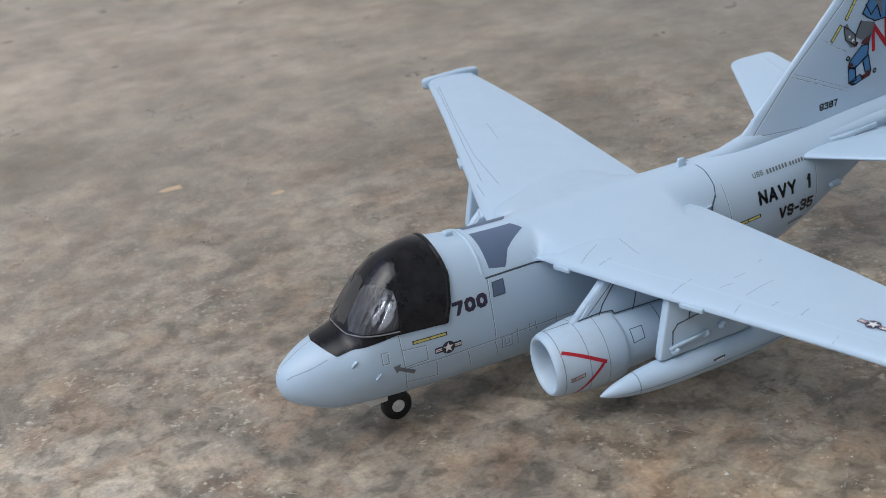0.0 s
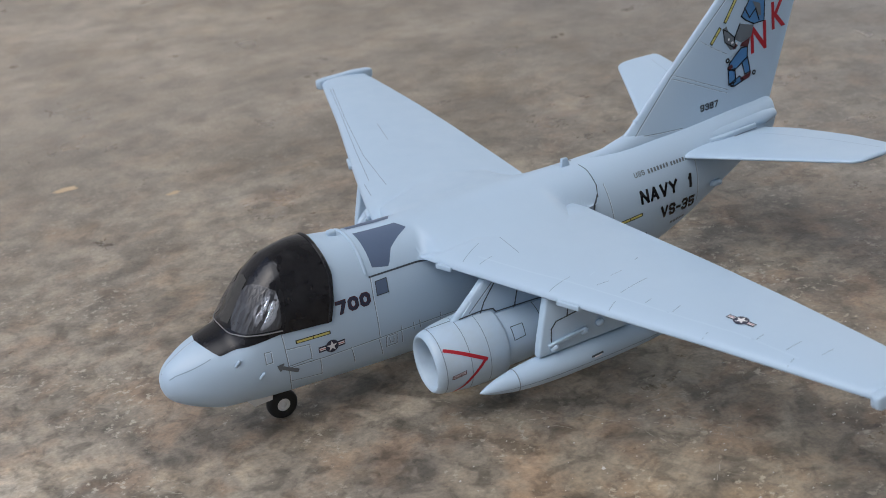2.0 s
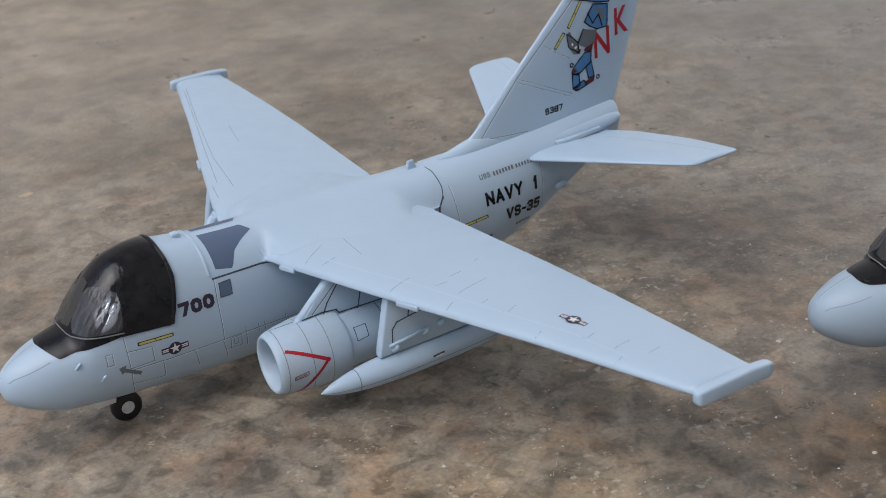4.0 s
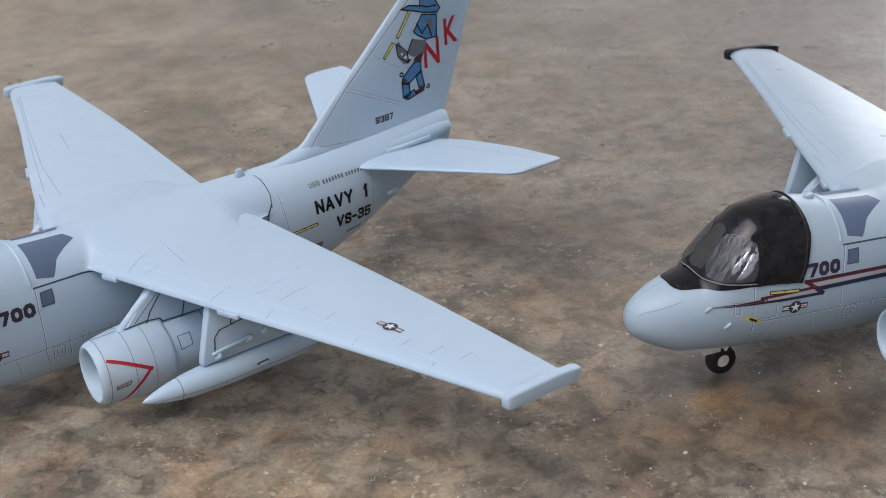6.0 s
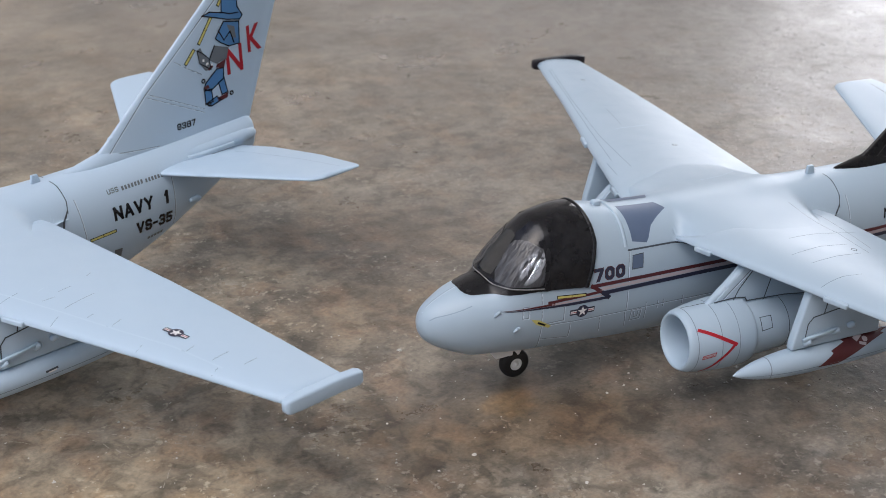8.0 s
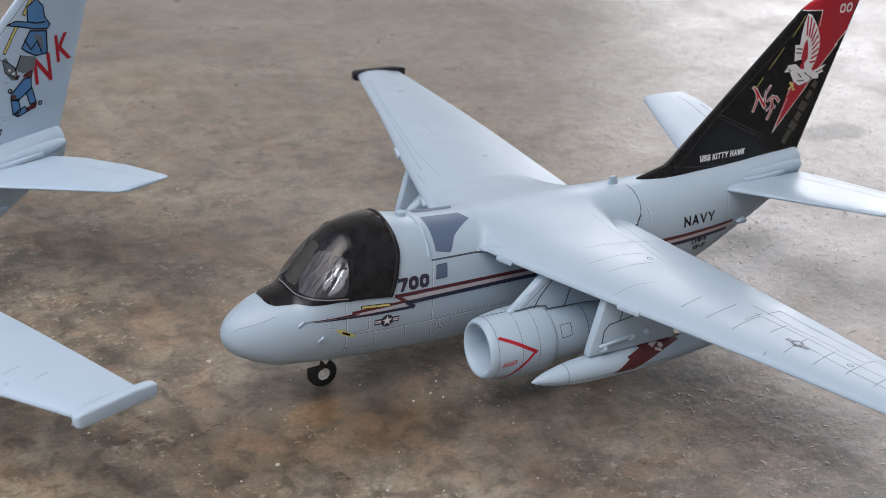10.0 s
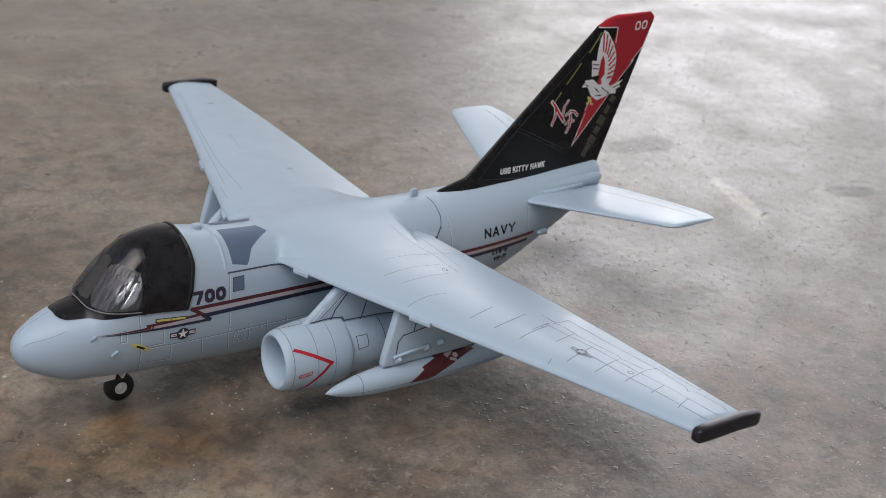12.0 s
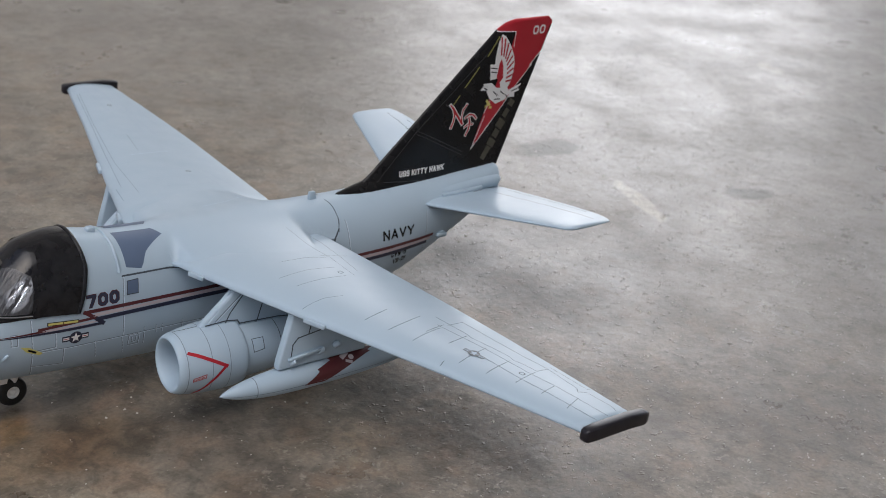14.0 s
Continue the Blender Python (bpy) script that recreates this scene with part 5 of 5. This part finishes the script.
def deco_red(root, fuselage, roof, wings, tailfin):
    root["red"] = 1
    seams(fuselage, roof, wings, tailfin, True)
    wing_seams(wings, roof, True)
    nacelle_marks(root)
    s, s2 = on_side(-1, 0.05), on_side(-1, 0.07)
    block_number(27.25, 16.95, 5.1, 1.9, side_wrap(-1), fuselage)
    light_strip((21.6, 15.6), (25.8, 15.3), side_wrap(-1), fuselage)
    roundel(25.6, 12.75, 0.98, side_wrap(-1), fuselage)
    red = [[(93.0, 16.0), (76.0, 16.1), (60.0, 16.25), (47.0, 16.3), (27.0, 16.35)], [(27.0, 16.35), (28.5, 15.3)]]
    mark("cheat_line", sum((ribbon(l, 0.55) for l in red), []), s, m_maroon, fuselage, "dark red lightning stripe along the side")
    mark("cheat_line", ribbon([(28.5, 15.3), (20.2, 15.0)], 0.42) + ribbon([(20.3, 15.0), (20.9, 14.65)], 0.4) + [[(20.9, 14.85), (20.9, 14.5), (12.6, 14.5)]], s, m_maroon, fuselage)
    mark("cheat_line", sum((ribbon(l, 0.62) for l in [[(91.6, 14.9), (76.0, 14.95), (60.0, 15.05), (47.0, 15.15), (28.9, 15.0)], [(28.9, 15.0), (29.8, 14.25)]]), []), s2, m_navy, fuselage, "navy lightning stripe along the side")
    mark("cheat_line", ribbon([(29.8, 14.2), (23.0, 14.25)], 0.42) + [[(23.0, 14.46), (23.0, 14.04), (20.8, 14.15), (12.4, 14.42), (20.8, 14.48)]], s2, m_navy, fuselage)
    mark("cheat_gap", ribbon([(92.4, 15.45), (76.0, 15.52), (60.0, 15.65), (47.0, 15.72), (28.6, 15.68)], 0.5) + ribbon([(28.9, 14.68), (20.8, 14.62)], 0.28), s, m_pink, fuselage)
    mark("arrow", [[(17.5, 12.8), (18.8, 12.5), (20.8, 11.2), (20.4, 10.9), (18.4, 11.8)]], s, m_yellow, fuselage, "yellow rescue arrow")
    mark("arrow_dash", [bar(19.2, 11.8, 1.4, 0.32, -28)], s2, m_black, fuselage)
    block_word("lettering", "NAVY", 81.0, 17.45, 7.1, 1.65, s, m_black, fuselage, "black service lettering", 0.2, -0.1)
    block_word("lettering", "CVW-5", 83.3, 13.9, 3.6, 0.95, s, m_black, fuselage, "small black unit lettering", 0.22)
    block_word("lettering", "VS-21", 84.0, 12.5, 3.2, 0.95, s, m_black, fuselage, "small black unit lettering", 0.22)
    f = on_fin(-1, 0.05)
    f2, f3 = on_fin(-1, 0.07), on_fin(-1, 0.09)
    # the top of the fin is painted red all round
    tailfin.data.materials.append(m_red)
    for face in tailfin.data.polygons:
        if face.center.z > 50.05 * MM:
            face.material_index = 1
    mark("red_flash", [[(105.9, 49.75), (106.4, 50.3), (118.6, 50.3), (117.0, 45.1), (115.0, 42.9), (115.3, 43.1), (111.8, 39.3), (109.3, 36.1), (103.0, 28.9), (105.3, 36.6), (107.2, 40.8), (109.2, 46.0), (110.0, 49.5)]], f, m_red, tailfin, "red lightning flash over the black fin")
    mark("flash_border", ribbon([(105.9, 49.75), (110.0, 49.5), (110.0, 46.8)], 0.16) + ribbon([(105.2, 34.7), (103.0, 28.9), (109.3, 36.1), (111.8, 39.3), (115.4, 43.1), (114.8, 42.9), (117.0, 45.2)], 0.16) + ribbon([(105.0, 35.3), (106.0, 37.4)], 0.16), f2, m_white, tailfin)
    # a plain white winged shape: fanned wing with red gaps between its feathers, small raised wing, body, tail
    fan = [(104.2, 43.9), (104.3, 45.9), (104.7, 47.8), (105.5, 49.2), (106.6, 48.9), (107.9, 47.8), (109.1, 46.6), (110.2, 45.1), (110.8, 43.6), (110.8, 42.0), (110.4, 40.5), (109.5, 39.3), (107.3, 39.3), (106.6, 40.6)]
    rump = [(103.8, 40.7), (105.8, 40.7), (107.3, 39.6), (109.7, 39.6), (110.8, 38.4), (109.7, 37.2), (107.5, 36.7), (105.8, 37.8)]
    tail = [(110.5, 39.0), (113.5, 39.8), (112.6, 39.0), (113.2, 38.5), (112.0, 38.2), (112.1, 37.4), (110.5, 37.5)]
    fan = [(110.9 - (110.9 - x) * 0.74, z) for x, z in fan]
    emblem = mark("tail_emblem", [fan, rump, tail, [(104.9, 44.1), (107.0, 43.8), (107.1, 41.4), (105.3, 41.2)], [(103.3, 39.6), (104.2, 40.6), (105.4, 40.2), (104.9, 39.4)]], f3, m_white, tailfin, "plain white winged tail emblem", 0.5)
    gaps = [[(105.5, 48.6), (105.9, 45.6)], [(106.6, 48.3), (106.7, 45.4)], [(107.7, 47.4), (107.4, 45.0)], [(108.8, 46.3), (107.9, 44.4)], [(109.6, 45.1), (108.3, 43.7)], [(110.2, 44.0), (108.6, 42.9)], [(110.4, 42.8), (108.8, 42.1)], [(110.4, 41.7), (108.8, 41.3)], [(110.1, 40.7), (108.7, 40.6)]]
    gaps = [[(110.9 - (110.9 - x) * 0.74, z) for x, z in g] for g in gaps]
    red = [[(106.8, 41.6), (107.0, 44.0), (107.4, 44.9), (108.0, 43.6), (108.4, 41.4), (107.6, 40.4)]] + sum((ribbon(g, 0.34) for g in gaps), [])
    mark("emblem_block", red, on_fin(-1, 0.12), m_red, emblem, "", 0.5)
    dark = sum((ribbon(g, 0.2) for g in ([(105.3, 43.4), (106.6, 43.2)], [(105.4, 42.7), (106.6, 42.5)], [(104.2, 39.9), (104.8, 39.6)], [(106.6, 39.0), (107.6, 38.2)], [(108.3, 38.9), (109.2, 38.3)], [(107.0, 37.6), (108.4, 37.5)], [(109.6, 38.2), (110.2, 37.6)], [(111.2, 38.6), (112.4, 38.9)])), [])
    mark("emblem_outline", dark, on_fin(-1, 0.13), m_black, emblem, "", 0.5)
    mark("emblem_block", [bar(105.6, 37.1, 1.5, 0.5, -45), bar(105.3, 36.6, 0.9, 0.35, 30), bar(106.3, 36.2, 0.7, 0.35, -10)], on_fin(-1, 0.11), m_yellow, emblem)
    for x in (114.3, 116.0):
        q = lambda a, b, d, e, k: [(a + k, d), (b - k, d), (b, d + k), (b, e - k), (b - k, e), (a + k, e), (a, e - k), (a, d + k)]
        mark("tail_number", ring_shape(q(x, x + 1.4, 48.55, 50.15, 0.35), q(x + 0.32, x + 1.08, 48.87, 49.83, 0.2)), f2, m_white, tailfin, "white tail number")
    swash = [([(97.0, 37.6), (97.7, 36.8), (98.0, 35.8), (97.9, 34.7), (97.5, 33.6)], 0.6), ([(97.6, 37.0), (98.5, 35.8), (99.3, 34.8), (100.0, 34.0)], 0.7), ([(99.9, 34.1), (99.7, 35.3), (99.9, 36.5), (100.6, 37.4)], 0.55),
             ([(101.2, 31.8), (101.7, 32.8), (101.8, 33.9), (101.5, 34.9)], 0.62), ([(100.6, 35.0), (101.5, 35.5), (102.4, 35.3), (103.2, 34.6)], 0.55), ([(100.7, 33.3), (101.4, 33.7), (102.5, 33.6)], 0.5)]
    mark("tail_letter", sum((ribbon(o, w) for o, w in swash), []), f, m_white, tailfin, "swashed tail letters in red with white edge", 0.5)
    mark("tail_letter", sum((ribbon(o, w - 0.28) for o, w in swash), []), f2, m_red, tailfin, "swashed red strokes", 0.5)
    block_word("ship_lettering", "USS KITTY HAWK", 87.1, 26.05, 9.9, 1.05, f, m_white, tailfin, "white ship lettering", 0.22)
    for a, b in (((104.2, 45.6), (106.4, 48.8)), ((99.8, 40.5), (102.5, 43.8)), ((97.5, 37.6), (98.7, 39.1))):
        mark("formation_light", ribbon([a, b], 0.2), f, m_dimyellow, tailfin, "thin yellow strip light")
    mark("ghost_marking", [bar(106.9, 27.6, 2.6, 1.3, 58), bar(108.0, 29.4, 1.4, 2.0, 58), bar(108.8, 31.0, 1.5, 1.5, 58), bar(109.6, 32.7, 1.7, 2.0, 58), bar(110.6, 34.6, 1.6, 1.2, 58), bar(111.6, 36.4, 1.2, 1.5, 58)], f, m_ghost, tailfin)
    roundel(61.9, -50.7, 0.84, lambda off: on_top(0.06 + off), wings[-1], m_dgrey, m_shallow, turn=-78)
    arc = 28
    for side, tank in zip((-1, 1), [o for o in root.children if o.name.startswith("drop_tank")]):
        w = on_tank(side, 0.05)
        w2 = on_tank(side, 0.08)
        mark("tank_flash", [[(50.4, -0.6), (53.0, 1.0), (52.7, 1.4), (55.4, 2.3), (55.1, 2.7), (57.8, 3.6), (64.5, 3.6), (62.4, 2.6), (62.8, 2.3), (60.0, 1.4), (56.5, 0.2), (54.0, -0.8)]], lambda x, v: w(x, v * arc), m_maroon, tank, "dark red lightning flash on the tank", 0.5)
        mark("tank_emblem", [bar(58.0, 2.6, 1.7, 0.8, 30), disc(59.0, 2.0, 0.45), bar(58.4, 1.4, 1.2, 0.45, -20)], lambda x, v: w2(x, v * arc), m_pink, tank, "pale emblem in plain blocks", 0.4)


# ---- the place ----
def wall(name, lo, hi, mat):
    bm = box([v / MM for v in lo], [v / MM for v in hi], 4, 1)
    return tagged(new(name, finish(bm, name, mat, False)), kind="structure")


def ground():
    bm = bmesh.new()
    for x0, x1, y0, y1 in ((-9, 9, -9, 9),):
        bm.faces.new([bm.verts.new((x / MM, y / MM, 0)) for x, y in ((x0, y0), (x1, y0), (x1, y1), (x0, y1))])
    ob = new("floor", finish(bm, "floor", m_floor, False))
    return tagged(ob, "worn brown-grey cement floor, stained and gritty", "floor", kind="structure")


ground()
# unseen walls and ceiling, sized and paled to shape the daylight
wall("wall_west", (-3.2, -1.6, 0), (-3.0, 2.2, 0.25), m_plaster)
# added to block light from the camera side
wall("south_light_block", (-3.2, -1.8, 0), (3.2, -1.6, 2.6), m_plaster)
wall("wall_north", (-3.2, 2.2, 0), (3.2, 2.4, 2.6), m_plaster)
# two openings in the east wall with a pier between them; the southern one is added for fill light
wall("wall_east_a", (3.0, -1.6, 0), (3.2, -0.9, 2.6), m_plaster)
wall("wall_east_pier", (3.0, 0.5, 0), (3.2, 0.70, 2.6), m_plaster)
wall("wall_east_b", (3.0, 1.80, 0), (3.2, 2.2, 2.6), m_plaster)
wall("wall_east_head", (3.0, 0.70, 2.25), (3.2, 1.80, 2.6), m_plaster)
wall("wall_east_lintel", (3.0, -0.9, 2.25), (3.2, 0.5, 2.6), m_plaster)
wall("ceiling", (-0.35, -1.8, 2.604), (3.2, 2.4, 2.75), m_plaster)


def blotch(cx, cy, rx, ry, seed):
    rnd = random.Random(seed)
    ph = [rnd.uniform(0, 6.28) for _ in range(4)]
    k = 40
    pts = []
    for i in range(k):
        a = 2 * math.pi * i / k
        r = 1 + sum(0.09 * math.sin((j + 2) * a + ph[j]) for j in range(4))
        pts.append((cx + rx * r * math.cos(a), cy + ry * r * math.sin(a)))
    return pts


def stain(name, shapes, mat, label):
    bm = sheet(shapes, lambda x, y: np.stack([x, y, np.full_like(x, 0.06)], 1), 30)
    return tagged(new(name, finish(bm, name, mat, False)), label, "stain", kind="stuff")


stain("floor_scuff", [blotch(19, 110, 2.6, 1.1, 5), blotch(36, 92, 1.6, 0.7, 6)], m_ochre, "small ochre flecks on the cement")


def scratches(lines, seed):
    """Broken, wavering scratch lines."""
    rnd = random.Random(seed)
    quads = []
    for line in lines:
        for (ax, ay), (bx, by) in zip(line, line[1:]):
            k = max(3, int(math.hypot(bx - ax, by - ay) / 1.1))
            for i in range(k):
                if rnd.random() < 0.28:
                    continue
                a, b = i / k, (i + rnd.uniform(0.5, 1.0)) / k
                j = [rnd.uniform(-0.22, 0.22) for _ in range(4)]
                quads += ribbon([(ax + (bx - ax) * a + j[0], ay + (by - ay) * a + j[1]), (ax + (bx - ax) * b + j[2], ay + (by - ay) * b + j[3])], rnd.uniform(0.06, 0.2))
    return quads


SCRATCHES = [[(58.0, -29.9), (61.7, -37.0), (67.5, -45.3)], [(68.6, -41.4), (62.3, -45.9), (55.9, -51.2)], [(62.1, -29.0), (65.1, -37.6), (67.2, -41.8)], [(63.3, -29.3), (68.2, -31.6)], [(48.5, -25.7), (50.4, -28.4)], [(-5.3, -5.1), (-0.6, -5.7), (2.6, -6.1)], [(52.0, -24.2), (56.3, -30.9), (59.1, -40.9)], [(37.9, -8.5), (43.0, -16.0)], [(-2.2, -5.5), (0.6, -8.8)], [(229, -136), (233, -143), (235, -151)], [(-4.7, 56.5), (-0.5, 52.0), (3.6, 47.5)], [(224, -103), (228, -108), (236, -116)], [(206, -104), (212, -107), (211, -113)]]
stain("floor_scratches", scratches(SCRATCHES[:10], 4), m_chalk, "thin pale scratches in the cement")
stain("floor_scratches", scratches(SCRATCHES[10:], 5), m_gritdark, "thin dark scratch in the cement")


def grit(name, count, area, sizes, mat, seed, label):
    """Loose crumbs lying on the floor, one joined scatter."""
    rnd = random.Random(seed)
    verts, faces = [], []
    for _ in range(count):
        x, y = rnd.uniform(*area[0]), rnd.uniform(*area[1])
        r = rnd.uniform(*sizes) * (1.0 if rnd.random() < 0.85 else 1.7)
        t, k = rnd.uniform(0, 6.28), rnd.uniform(0.5, 1.0)
        b = len(verts)
        for i in range(5):
            a = t + 1.2566 * i
            q = r * rnd.uniform(0.7, 1.2)
            verts.append(((x + q * math.cos(a)) * MM, (y + q * k * math.sin(a)) * MM, 0.0))
        for i in range(5):
            a = t + 1.2566 * i + 0.4
            q = r * rnd.uniform(0.35, 0.75)
            verts.append(((x + q * math.cos(a)) * MM, (y + q * k * math.sin(a)) * MM, r * rnd.uniform(0.3, 0.7) * MM))
        for i in range(5):
            j = (i + 1) % 5
            faces.append((b + i, b + j, b + 5 + j, b + 5 + i))
        faces.append(tuple(b + 5 + i for i in range(5)))
    me = bpy.data.meshes.new(name)
    me.from_pydata(verts, [], faces)
    me.materials.append(mat)
    return tagged(new(name, me), label, "grit", kind="stuff")


grit("pale_grit", 110, ((-70, 150), (-100, 40)), (0.04, 0.14), m_grit, 3, "tiny pale grains scattered on the floor")
grit("pale_grit", 55, ((120, 240), (-170, -60)), (0.05, 0.16), m_grit, 4, "pale crumbs of cement on the floor")
grit("cement_crumbs", 1500, ((135, 300), (-200, -40)), (0.08, 0.24), m_crumb, 8, "loose crumbs of grey cement on the floor")
grit("pale_grit", 70, ((10, 120), (-90, -18)), (0.04, 0.13), m_grit, 11, "white specks scattered on the floor")
grit("cement_crumbs", 260, ((20, 130), (-100, -25)), (0.1, 0.22), m_crumb, 9, "loose crumbs of grey cement on the floor")
grit("brown_grit", 60, ((90, 150), (-120, -50)), (0.07, 0.22), m_gritdark, 5, "brown crumbs of dirt on the floor")
grit("brown_grit", 110, ((-60, 140), (-120, 140)), (0.07, 0.18), m_gritdark, 6, "fine brown dirt grains on the floor")

aircraft("pale grey model jet with blue tail emblem on cement floor", POSE_A, m_grey, m_grey, m_grey, BLACK_A, (19.7, 0.4, 2.3, 0.0), deco_blue)
aircraft("pale grey model jet with black and red tail", POSE_B, m_greyer, m_finblack, m_pod, BLACK_B, (19.6, 1.2, 1.5, 0.17), deco_red)
